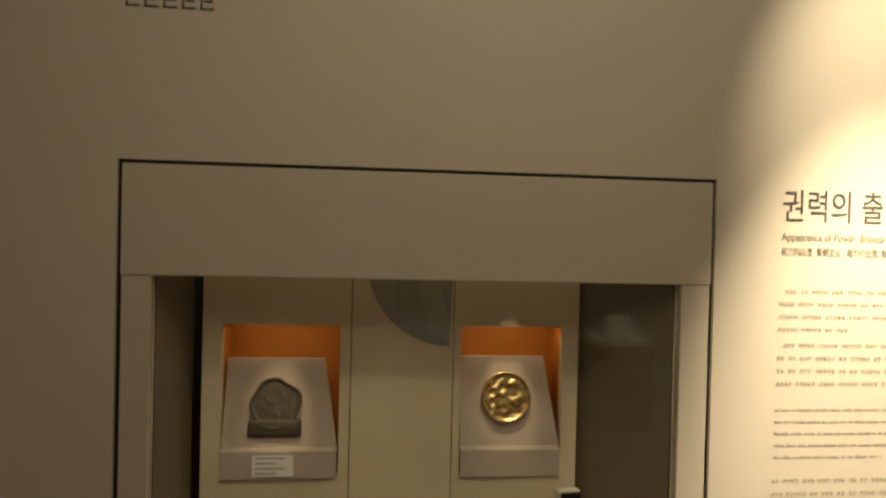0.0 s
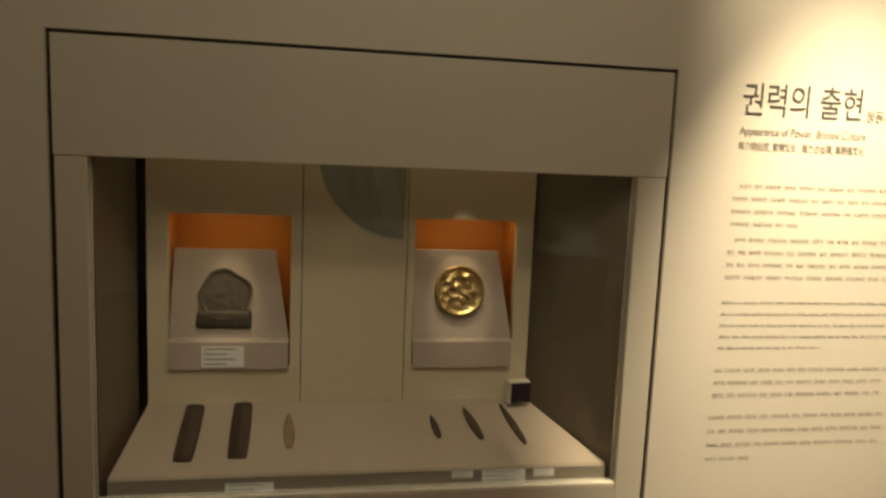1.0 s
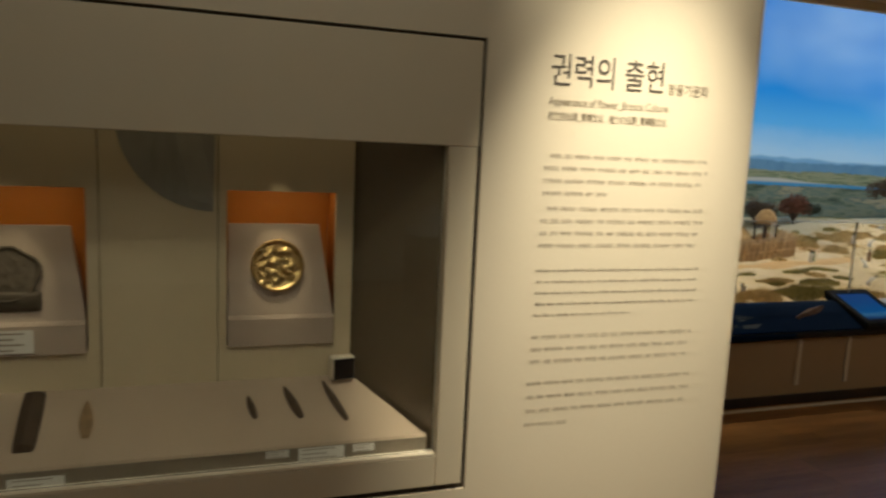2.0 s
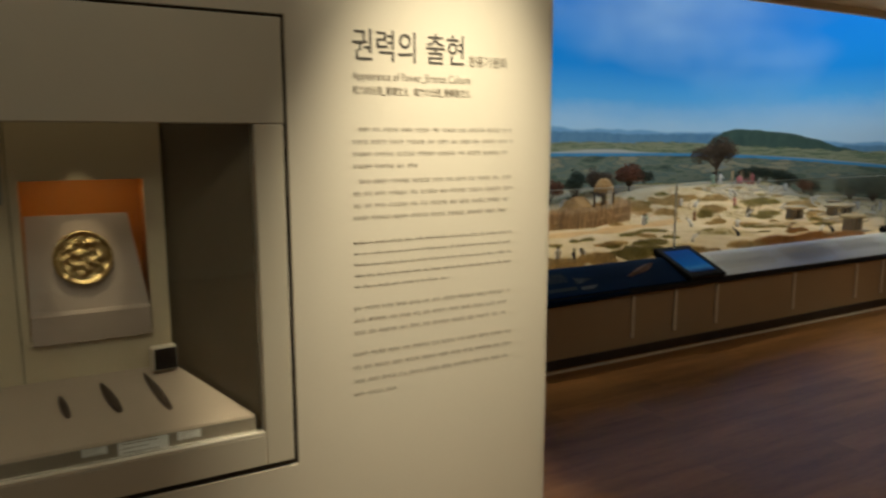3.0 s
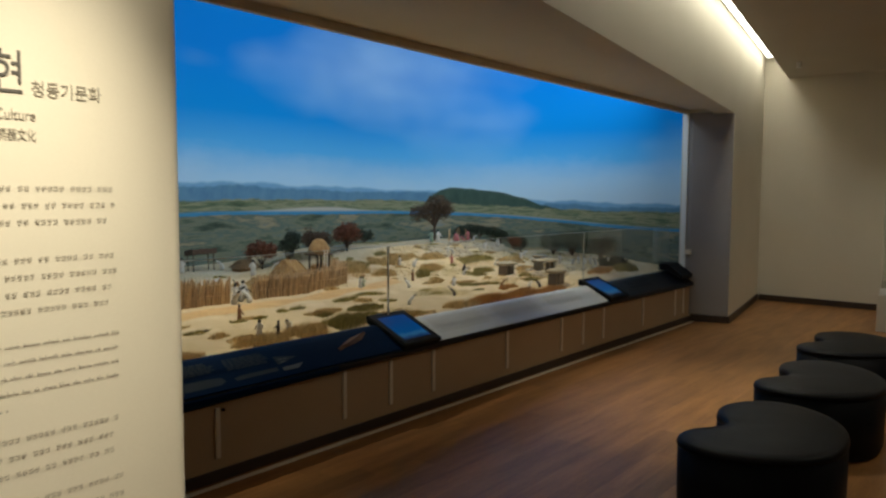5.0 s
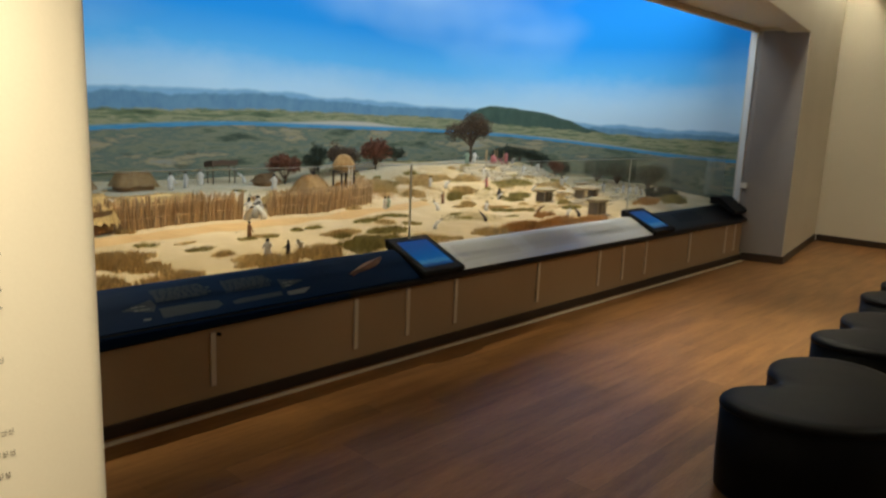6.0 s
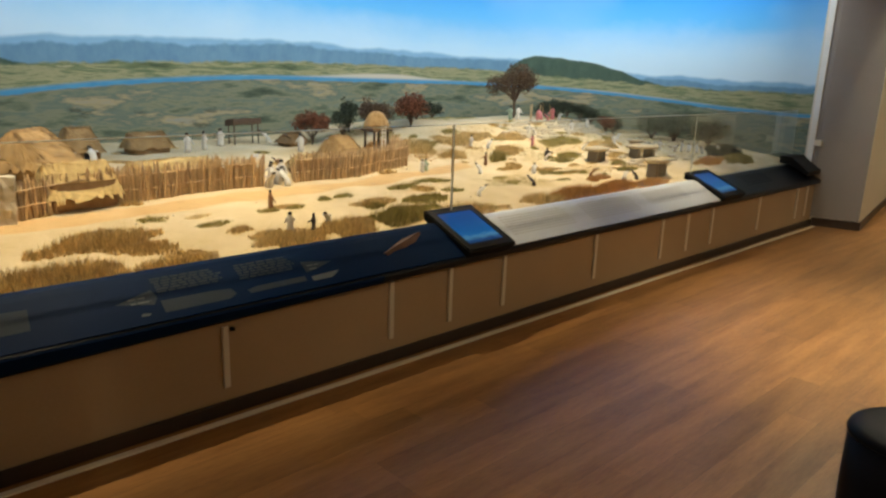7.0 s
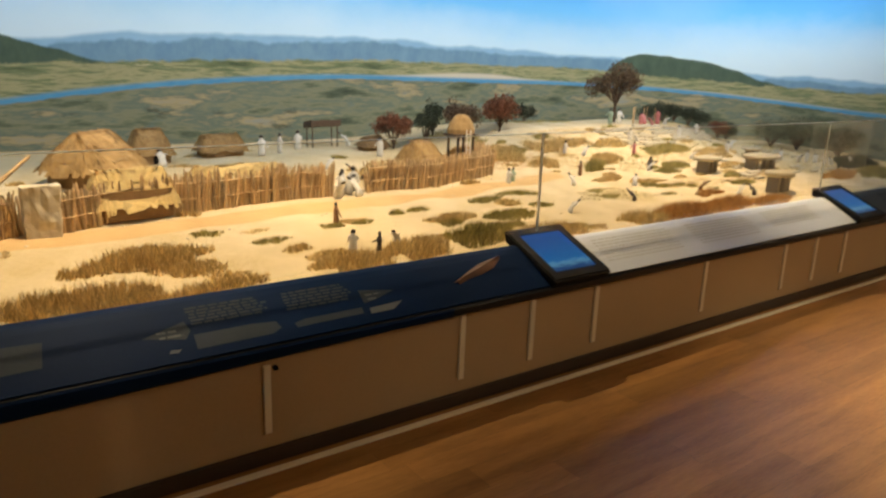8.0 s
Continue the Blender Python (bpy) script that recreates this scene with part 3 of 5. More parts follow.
    vs = [bm.verts.new((x, y0 - 0.001, z)) for x, z in arc]
    bm.faces.new(vs)
    part("printed_disc", bm, PRINT, c, "grey printed fragment of a mirror's disc")
    bm = bmesh.new()
    for i in range(7):
        u = 0.775 + i * 0.009
        vs = [bm.verts.new((u + dx + (1.56 - z) * 0.22, y0 - 0.0016, z)) for dx, z in ((0, 1.56), (0.0022, 1.56), (0.0022, 1.385 - i * 0.003), (0, 1.385 - i * 0.003))]
        bm.faces.new(vs)
    part("printed_hatching", bm, PRINTLINE, c)
    return c


wall_case()


def bronze_mirror(name, at, rad, material, label, rough_edge, lean):
    ob = holder(name, at, label, "mirror")
    ob.matrix_world = pose(*at, 90 - lean, 0, 0)
    bm = bmesh.new()
    rnd = random.Random(3)
    n = 56
    relief = 0.0015 if rough_edge else 0.0065
    rings = [(0.0, 0.004), (0.12, 0.006), (0.14, 0.003), (0.21, 0.004), (0.28, 0.003), (0.36, 0.004), (0.45, 0.003), (0.47, 0.005), (0.52, 0.005), (0.54, 0.003), (0.62, 0.004), (0.70, 0.003), (0.78, 0.004), (0.86, 0.003), (0.90, 0.008), (0.97, 0.009), (1.0, 0.006), (1.0, 0.0)]
    wob = [1 + rough_edge * (noise.noise(Vector((math.cos(i * 6.283 / n) * 1.4, math.sin(i * 6.283 / n) * 1.4, 2.0)))) for i in range(n)]
    rows = [[bm.verts.new((rad * q * w * math.cos(i * 6.2832 / n), rad * q * w * math.sin(i * 6.2832 / n), (h if q > 0.88 else 0.004) + rnd.uniform(-1, 1) * 0.0008 + (relief * noise.noise(Vector((q * w * math.cos(i * 6.2832 / n) * 4.6, q * w * math.sin(i * 6.2832 / n) * 4.6, 7.0))) if q < 0.88 else 0.0))) for i, w in enumerate(wob)] for q, h in rings[1:]]
    c0 = bm.verts.new((0, 0, rings[0][1]))
    for i in range(n):
        bm.faces.new((c0, rows[0][i], rows[0][(i + 1) % n]))
        for a, b in zip(rows, rows[1:]):
            bm.faces.new((a[i], b[i], b[(i + 1) % n], a[(i + 1) % n]))
    bm.faces.new(list(reversed(rows[-1])))
    part("disc", bm, material, ob, smooth=True)
    return ob


bronze_mirror("bronze_mirror", (0.360, 2.199, 1.172), 0.074, BRONZE, "dark corroded bronze mirror with chipped rim on a grey rest", 0.15, 14)
bronze_mirror("bronze_mirror", (1.049, 2.203, 1.192), 0.077, GOLD, "shining golden bronze mirror on a grey rest", 0.0, 13)
bm = bmesh.new()
box(bm, 0.282, 0.437, 2.176, 2.197, 1.078, 1.132, bevel=0.012)
for v in bm.verts:
    v.co.x += 0.008 * noise.noise(v.co * 40)
    v.co.z += 0.006 * noise.noise(v.co * 30)
thing("mirror_fragment", bm, BRONZE, "dark bronze fragment below the corroded mirror", "mirror fragment", smooth=True)


def label_card(at, w, h, tilt, lines=4):
    ob = holder("label_card", at, "small white printed label card with grey lines", "label", group="case labels")
    ob.matrix_world = pose(*at, 90 - tilt, 0, 0)
    part("card", cube(-w / 2, w / 2, -h / 2, h / 2, 0, 0.0015), PAPER, ob)
    bm = bmesh.new()
    for i in range(lines):
        y = h * (0.36 - 0.72 * i / max(1, lines - 1))
        box(bm, -w * 0.42, w * (0.1 if i % 2 else 0.3), y - h * 0.035, y + h * 0.035, 0.0016, 0.0021)
    part("print", bm, INKPALE, ob)


label_card((0.358, 2.166, 1.0), 0.118, 0.062, 0)
for x, z, w, h in ((0.455, 0.694, 0.125, 0.036), (1.03, 0.715, 0.06, 0.02), (1.148, 0.708, 0.125, 0.034), (1.265, 0.713, 0.06, 0.022)):
    label_card((x, 1.9492, z + 0.006), w, h, 0, 3)


def blade(name, x, s, length, width, turn, material, label, pointed, thick=0.012):
    """A find that lies on the sloping shelf, s along the slope from its front."""
    y, z = 1.96 + 0.222 * s, 0.738 + 0.119 * s
    bm = bmesh.new()
    ny = 18
    rows = []
    for i in range(ny + 1):
        t = i / ny
        if pointed:
            w = width / 2 * (math.sin(math.pi * min(1, 0.12 + 0.88 * t)) ** 0.7 if t < 1 else 0.02)
        else:
            w = width / 2 * (0.92 + 0.08 * math.sin(3 * t)) * (0.85 if i in (0, ny) else 1)
        w = max(w, 0.001)
        yy = (t - 0.5) * length
        rows.append([bm.verts.new((u * w, yy, hgt * thick * (0.4 if i in (0, ny) else 1))) for u, hgt in ((-1, 0), (-0.85, 0.6), (0, 1), (0.85, 0.6), (1, 0))])
    for a, b in zip(rows, rows[1:]):
        for k in range(4):
            bm.faces.new((a[k], a[k + 1], b[k + 1], b[k]))
        bm.faces.new((a[4], a[0], b[0], b[4]))
    bm.faces.new(list(reversed(rows[0])))
    bm.faces.new(rows[-1])
    bmesh.ops.recalc_face_normals(bm, faces=bm.faces[:])
    ob = thing(name, bm, material, label, "relic", group="finds on the shelf")
    ob.matrix_world = pose(x, y, z + 0.001, 29, 0, turn)


blade("stone_mould", 0.279, 0.56, 0.195, 0.056, -3, STONE, "dark brown casting mould stone on a sloping shelf", False, 0.022)
blade("stone_mould", 0.416, 0.58, 0.195, 0.056, 0, STONE, "dark casting mould stone on a sloping shelf", False, 0.022)
blade("arrowhead", 0.550, 0.56, 0.125, 0.034, 4, TAN, "tan pointed stone blade on a sloping shelf", True, 0.008)
blade("bronze_dagger", 0.970, 0.57, 0.085, 0.022, 14, STONE, "small dark bronze point on a sloping shelf", True, 0.008)
blade("bronze_dagger", 1.085, 0.60, 0.125, 0.030, 22, STONE, "dark leaf-shaped bronze dagger on a sloping shelf", True, 0.008)
blade("bronze_dagger", 1.206, 0.58, 0.160, 0.026, 22, STONE, "long dark bronze dagger on a sloping shelf", True, 0.008)

meter = holder("humidity_meter", (1.238, 2.156, 0.846), "small grey humidity meter with dark face on the shelf", "meter", rz=8)
part("body", cube(-0.036, 0.036, -0.015, 0.02, 0.005, 0.077, bevel=0.006), CASEMETAL, meter)
part("face", cube(-0.030, 0.032, -0.0185, -0.0152, 0.010, 0.072), BLACK, meter, "dark meter face")

# lettering
WY = 1.9188
lettering("title_lettering", "권력의 출현", 0.098, (1.757, WY, 1.750), INK, "large dark grey Korean title letters on the wall", 0.366)
lettering("subtitle_lettering", "청동기문화", 0.036, (2.140, WY, 1.744), INKPALE, "small Korean subtitle letters on the wall", 0.144)
lettering("english_lettering", "Appearance of Power_Bronze Culture", 0.032, (1.755, WY, 1.690), INKPALE, "thin English title line on the wall", 0.391)
lettering("chinese_lettering", "权力的出现_青铜文化   権力の出現_青銅器文化", 0.026, (1.755, WY, 1.650), INKPALE, "thin Chinese and Japanese title line on the wall", 0.391)


def text_block(x0, x1, z0, z1, n, last, indent, label, latin=False):
    """Print too small to read: upright and level bars in groups of a word's length, a part for each line."""
    c = holder("wall_text", (x0, WY, z0), label, "lettering")
    rnd = random.Random(int(z0 * 1000))
    glyph, tall = (0.0058, 0.0042) if latin else (0.0098, 0.0058)
    for i in range(n):
        bm = bmesh.new()
        z = (z1 - z0) * i / max(1, n - 1)
        x = indent if i == 0 else 0.0
        end = x1 - x0 if i < n - 1 else (x1 - x0) * last

        def bar(a, b, lo, hi):
            bm.faces.new([bm.verts.new((q, -0.0004, z + h)) for q, h in ((a, lo), (b, lo), (b, hi), (a, hi))])

        while x < end - glyph:
            for k in range(rnd.randint(2, 5 if not latin else 8)):
                if x + glyph > end:
                    break
                if latin:
                    bar(x, x + 0.0014, -tall, tall * rnd.choice((0.4, 0.4, 1.3)))
                    bar(x + 0.0014, x + glyph * 0.7, -tall * rnd.uniform(0.1, 0.9), -tall * 0.0 + 0.0006)
                else:
                    lo = rnd.uniform(-0.2, 0.3) * tall
                    bar(x, x + glyph * 0.55, lo, lo + 0.0018)
                    bar(x + glyph * 0.66, x + glyph * 0.66 + 0.0017, -tall * rnd.uniform(0.3, 1.0), tall)
                    bar(x + glyph * 0.08, x + glyph * rnd.uniform(0.5, 0.85), -tall, -tall + 0.0019)
                    bar(x + glyph * 0.12, x + glyph * 0.12 + 0.0016, lo, tall * rnd.uniform(0.5, 1.0))
                x += glyph * (0.95 if latin else 1.22)
            x += 0.0065 if latin else 0.0105
        part("text_line", bm, INKBODY, c)["kind"] = "stuff"


text_block(1.752, 2.310, 1.549, 1.443, 4, 0.41, 0.018, "paragraph of small unreadable print on the wall")
text_block(1.751, 2.310, 1.399, 1.292, 4, 0.96, 0.018, "paragraph of small unreadable print on the wall")
text_block(1.750, 2.311, 1.219, 1.087, 5, 0.58, 0.0, "paragraph of fine unreadable print on the wall", True)
text_block(1.746, 2.311, 1.021, 0.947, 3, 0.98, 0.0, "paragraph of small unreadable print on the wall")
text_block(1.742, 2.311, 0.881, 0.755, 4, 0.25, 0.0, "paragraph of small unreadable print on the wall")
bm = bmesh.new()
for i in range(5):
    x = 0.003 + i * 0.045
    box(bm, x, x + 0.036, WY - 0.0003, WY + 0.0003, 2.232, 2.237)
    box(bm, x + 0.002, x + 0.007, WY - 0.0003, WY + 0.0003, 2.237, 2.262)
    box(bm, x + 0.010, x + 0.032, WY - 0.0003, WY + 0.0003, 2.250, 2.256)
    box(bm, x + 0.026, x + 0.031, WY - 0.0003, WY + 0.0003, 2.256, 2.285)
thing("upper_lettering", bm, INK, "dark grey lettering above the showcase", "lettering")


# ---- diorama front: plinth, counter, screens, glass ----
def diorama_front():
    c = holder("diorama_counter", (0, 0, 0), "low plinth with a sloping dark counter along the diorama", "counter")
    x0, x1 = END_X, 10.255
    part("plinth", cube(x0, x1, 3.63, 3.90, 0.0, 0.445), PLINTH, c, "tan laminate plinth front")
    part("kickboard", cube(x0, x1, 3.612, 3.629, 0.0, 0.062, bevel=0.002), BASE, c, "dark brown kickboard")
    for i, bx in enumerate((3.628, 4.535, 4.952, 5.392, 6.318, 7.184, 7.58, 7.99, 8.906, 9.798, 10.05)):
        b = part("cover_strip", cube(bx - 0.014, bx + 0.014, 3.616, 3.6295, 0.125, 0.432 if i else 0.40, bevel=0.003), TRIMPAINT, c)
    part("bolt", cube(3.652, 3.668, 3.606, 3.63, 0.378, 0.392, bevel=0.003), BLACK, c, "small black bolt")
    prof = [(3.585, 0.448), (3.580, 0.455), (3.580, 0.478), (3.586, 0.487), (3.80, 0.604), (3.832, 0.618), (3.858, 0.623), (3.880, 0.620), (3.896, 0.610), (3.925, 0.600), (3.925, 0.448)]
    part("ledge", extrude_x(bmesh.new(), prof, x0, x1), SLATE, c, "dark edge of the counter")
    bm = extrude_x(bmesh.new(), [(3.582, 0.486), (3.576, 0.478), (3.576, 0.425), (3.60, 0.408), (3.628, 0.408), (3.628, 0.4475), (3.5815, 0.4475)], x0, 4.45)
    for v in bm.verts:
        if v.co.x > 4 and v.co.z < 0.43:
            v.co.z += 0.036
    part("apron", bm, NAVY, c, "navy apron that hangs under the counter's edge")

    def plate(name, a, b, material, label):
        pr = [(3.592, 0.4925), (3.80, 0.6065), (3.832, 0.6205), (3.858, 0.6255), (3.880, 0.6225), (3.894, 0.6140)]
        top = [(y - 0.0015, z + 0.004) for y, z in pr]
        return part(name, extrude_x(bmesh.new(), pr + top[::-1], a, b), material, c, label)

    navy = plate("navy_panel", x0 + 0.002, 5.03, NAVY, "glossy navy graphic panel")
    silver = plate("silver_panel", 5.385, 8.06, SILVER, "brushed silver text panel")
    slate = plate("charcoal_panel", 8.44, x1 - 0.02, SLATE, "matt charcoal panel")
    return c, navy, silver, slate


counter, navy, silver, slate = diorama_front()
tagged(thing("trim_floor_strip", cube(END_X, 10.2, 3.546, 3.576, -0.002, 0.007), EDGE, "pale metal strip let into the floor along the plinth", "trim", "structure"))


def on_slope(x, s, lift=0.0062):
    return (x, 3.58 + 0.26 * s * 0.97 + 0.004, 0.4875 + 0.1435 * s * 0.97 + lift)


def decal(name, outline, material, parent, label=""):
    bm = bmesh.new()
    bm.faces.new([bm.verts.new(on_slope(x, s)) for x, s in outline])
    bmesh.ops.recalc_face_normals(bm, faces=bm.faces[:])
    return part(name, bm, material, parent, label)


def rows_of_print(x0, x1, s0, s1, n, material, parent, seed):
    bm = bmesh.new()
    rnd = random.Random(seed)
    for i in range(n):
        s = s0 + (s1 - s0) * i / max(1, n - 1)
        x = x0 + rnd.uniform(0, 0.01)
        end = x1 - rnd.uniform(0, 0.04)
        while x < end:
            w = rnd.uniform(0.02, 0.05)
            q = [(x, s - 0.018), (min(x + w, end), s - 0.018), (min(x + w, end), s + 0.018), (x, s + 0.018)]
            bm.faces.new([bm.verts.new(on_slope(a, b, 0.0066)) for a, b in q])
            x += w + 0.007
    return part("print", bm, material, parent)


decal("pointed_picture", [(3.22, 0.46), (3.36, 0.34), (3.385, 0.46), (3.375, 0.63)], DECAL, navy)
decal("oval_mark", [(3.29, 0.17), (3.32, 0.16), (3.335, 0.2), (3.30, 0.22)], DECALPALE, navy)
decal("text_field", [(3.385, 0.16), (3.66, 0.17), (3.70, 0.24), (3.69, 0.36), (3.60, 0.39), (3.39, 0.39)], DECAL, navy)
decal("text_field", [(3.76, 0.19), (3.86, 0.20), (4.045, 0.21), (4.05, 0.32), (3.80, 0.31), (3.755, 0.27)], DECAL, navy)
decal("pointed_picture", [(4.07, 0.38), (4.13, 0.42), (4.23, 0.53), (4.075, 0.64)], DECAL, navy)
decal("pale_picture", [(4.075, 0.18), (4.18, 0.18), (4.24, 0.31), (4.08, 0.28)], DECALPALE, navy)
decal("picture_field", [(2.70, 0.30), (2.92, 0.32), (2.935, 0.68), (2.70, 0.72)], DECAL, navy)
rows_of_print(3.39, 3.69, 0.82, 0.56, 6, DECAL, navy, 1)
rows_of_print(3.75, 4.05, 0.80, 0.52, 6, DECAL, navy, 2)
rows_of_print(3.27, 3.36, 0.50, 0.42, 2, DECALPALE, navy, 3)
rows_of_print(4.09, 4.17, 0.52, 0.44, 2, DECALPALE, navy, 4)
rows_of_print(5.50, 6.15, 0.84, 0.30, 8, DECALDARK, silver, 5)
rows_of_print(6.30, 6.95, 0.84, 0.30, 8, DECALDARK, silver, 6)
rows_of_print(7.10, 7.70, 0.84, 0.40, 7, DECALDARK, silver, 7)
rows_of_print(8.75, 9.3, 0.8, 0.4, 5, DECAL, slate, 8)
# copper relief leaf on the navy panel
bm = bmesh.new()
spine = [(4.545, 0.42), (4.60, 0.50), (4.68, 0.58), (4.76, 0.68), (4.86, 0.80)]
wid = (0.03, 0.035, 0.065, 0.075, 0.015)
rows_ = []
for (x, s), w in zip(spine, wid):
    rows_.append([bm.verts.new(on_slope(x + dx * w * 0.45, s + ds * w, 0.0062 + h)) for dx, ds, h in ((-1, 0.9, 0), (0, 0, 0.012), (1, -0.9, 0))])
for a, b in zip(rows_, rows_[1:]):
    for k in range(2):
        bm.faces.new((a[k], a[k + 1], b[k + 1], b[k]))
bmesh.ops.recalc_face_normals(bm, faces=bm.faces[:])
part("relief", bm, COPPER, navy, "raised dark copper-brown relief of a stone dagger", smooth=False)


def info_screen(x0, x1):
    c = holder("info_screen", ((x0 + x1) / 2, 3.70, 0.553), "black tilted touch screen showing a blue picture on the counter", "screen", group="screens on the counter")
    c.matrix_world = pose((x0 + x1) / 2, 3.748, 0.604, 23, 0, 0)
    w = (x1 - x0) / 2
    bm = bmesh.new()
    box(bm, -w, w, -0.212, 0.212, -0.055, 0.0, bevel=0.006)
    for v in bm.verts:
        if v.co.z < -0.03:
            v.co.y *= 0.93
            v.co.x *= 0.95
    part("case", bm, BLACK, c)
    bm = bmesh.new()
    for a in ((-w + 0.005, w - 0.005, 0.150, 0.20), (-w + 0.005, w - 0.005, -0.20, -0.150), (-w + 0.005, -w + 0.05, -0.150, 0.150), (w - 0.05, w - 0.005, -0.150, 0.150)):
        box(bm, a[0], a[1], a[2], a[3], 0.0, 0.006)
    part("bezel", bm, BLACK, c)
    part("display", cube(-w + 0.05, w - 0.05, -0.150, 0.150, 0.0, 0.003), SCREEN, c, "glowing blue display")


info_screen(5.025, 5.405)
info_screen(8.03, 8.42)
endcap = holder("lectern_cap", (10.05, 3.76, 0.648), "black angular cap at the end of the counter", "cap")
bm = bmesh.new()
extrude_x(bm, [(-0.16, -0.10), (-0.17, -0.06), (0.02, 0.075), (0.13, 0.075), (0.13, -0.004), (0.03, -0.004)], -0.14, 0.19)
part("cover", bm, BLACK, endcap)
sw = holder("wall_switch", (10.25, 3.66, 0.86), "small beige switch box on the pier", "switch")
part("body", cube(-0.035, 0.003, -0.04, 0.03, -0.03, 0.03, bevel=0.004), TRIMPAINT, sw)
for xa, xb in ((END_X + 0.005, 5.203), (5.217, 8.058), (8.072, 10.22)):
    g = holder("glass_barrier", ((xa + xb) / 2, 3.905, 0.602), "frameless clear glass guard pane standing on the counter", "glass pane", group="glass guard panes")
    w = (xb - xa) / 2
    pn = part("pane", cube(-w, w, -0.005, 0.005, 0.0, 0.5685, bevel=0.001), GLASS, g)
    pn.visible_shadow = False
    part("polished_edge", cube(-w, w, -0.0045, 0.0045, 0.569, 0.572), GLASSEDGE, g, "pale polished top edge")
    for e in (-w - 0.0035, w + 0.0005):
        part("polished_edge", cube(e, e + 0.003, -0.0045, 0.0045, 0.0, 0.572), GLASSEDGE, g, "grey-green polished upright edge")


# ---- seats ----
def smooth_loop(pts, n):
    out = []
    k = len(pts)
    for i in range(k):
        p0, p1, p2, p3 = (Vector((*pts[(i + j - 1) % k], 0)) for j in range(4))
        for q in range(n):
            t = q / n
            out.append(0.5 * (2 * p1 + (p2 - p0) * t + (2 * p0 - 5 * p1 + 4 * p2 - p3) * t * t + (3 * p1 - p0 - 3 * p2 + p3) * t ** 3))
    return out


def bean_stool(dx, dy, label):
    ring = smooth_loop([(-0.52, 0.10), (-0.46, 0.27), (-0.30, 0.31), (-0.08, 0.19), (0.08, 0.285), (0.30, 0.31), (0.50, 0.18), (0.53, -0.02), (0.38, -0.22), (0.10, -0.335), (-0.22, -0.32), (-0.44, -0.14)], 6)
    c = holder("bean_stool", (dx, dy, 0), label, "stool", group="stools in front of the diorama")

    def rings(levels):
        bm = bmesh.new()
        rows = []
        for inset, z in levels:
            row = []
            for p in ring:
                q = p.lerp(Vector((0, -0.02, 0)), inset / 0.4)
                row.append(bm.verts.new((q.x, q.y, z)))
            rows.append(row)
        n = len(ring)
        for a, b in zip(rows, rows[1:]):
            for i in range(n):
                bm.faces.new((a[i], a[(i + 1) % n], b[(i + 1) % n], b[i]))
        bm.faces.new(rows[-1])
        bm.faces.new(list(reversed(rows[0])))
        bmesh.ops.recalc_face_normals(bm, faces=bm.faces[:])
        return bm

    part("body", rings([(0.02, 0.012), (0.012, 0.03), (0.006, 0.15), (0.004, 0.375)]), LEATHER, c, smooth=True)
    part("cushion", rings([(0.002, 0.376), (0.0, 0.385), (0.004, 0.398), (0.02, 0.408), (0.06, 0.413), (0.2, 0.416)]), LEATHER, c, "black leatherette seat top", smooth=True)
    part("base", rings([(0.05, 0.0), (0.05, 0.0115)]), BLACK, c)
    return c


bean_stool(5.20, 1.275, "black leatherette bean-shaped stool on the wooden floor")
bean_stool(6.48, 1.31, "black leatherette bean-shaped stool on the wooden floor")
bean_stool(7.83, 1.40, "black leatherette bean-shaped stool on the wooden floor")

vit = holder("display_case", (11.6, 1.2, 0), "tall glass display case with grey base and lit white deck", "showcase")
part("base", cube(-0.6, 0.6, -1.2, 0.53, 0.0, 0.42, bevel=0.006), CASEMETAL, vit)
part("deck", cube(-0.58, 0.58, -1.18, 0.51, 0.421, 0.50, bevel=0.004), WHITE, vit, "white display deck")
g = part("glass", cube(-0.57, 0.57, -1.17, 0.50, 0.501, 2.16), GLASS, vit, "clear glass hood")
g.visible_shadow = False
part("top", cube(-0.6, 0.6, -1.2, 0.53, 2.161, 2.34, bevel=0.006), CASEMETAL, vit)
pot = bmesh.new()
prof = [(0.05, 0.0), (0.10, 0.06), (0.125, 0.14), (0.10, 0.22), (0.06, 0.27), (0.075, 0.30)]
n = 20
rows_ = [[pot.verts.new((r_ * math.cos(i * 6.2832 / n), r_ * math.sin(i * 6.2832 / n), z)) for i in range(n)] for r_, z in prof]
for a, b in zip(rows_, rows_[1:]):
    for i in range(n):
        pot.faces.new((a[i], a[(i + 1) % n], b[(i + 1) % n], b[i]))
pot.faces.new(list(reversed(rows_[0])))
ob = thing("clay_jar", pot, TAN, "pale clay jar on the white deck of the case", "jar", smooth=True)
ob.matrix_world = pose(11.25, 1.45, 0.501)
area_lamp("display_case_lamp", (11.6, 1.0, 2.14), (11.6, 1.0, 0), 0.8, 1.2, 4, WARM)

ped = holder("display_pedestal", (2.95, -2.55, 0), "dark pedestal with a lit white deck, seen in the pane", "pedestal")
part("base", cube(-0.26, 0.26, -0.26, 0.26, 0.0, 0.76, bevel=0.006), BASE, ped)
part("deck", cube(-0.27, 0.27, -0.27, 0.27, 0.761, 0.81, bevel=0.004), WHITE, ped, "white display deck")
ob = thing("exhibit_block", cube(-0.15, 0.15, -0.10, 0.10, 0, 0.19, bevel=0.01), PAPER, "pale block on the pedestal's deck", "exhibit")
ob.matrix_world = pose(2.95, -2.55, 0.811)
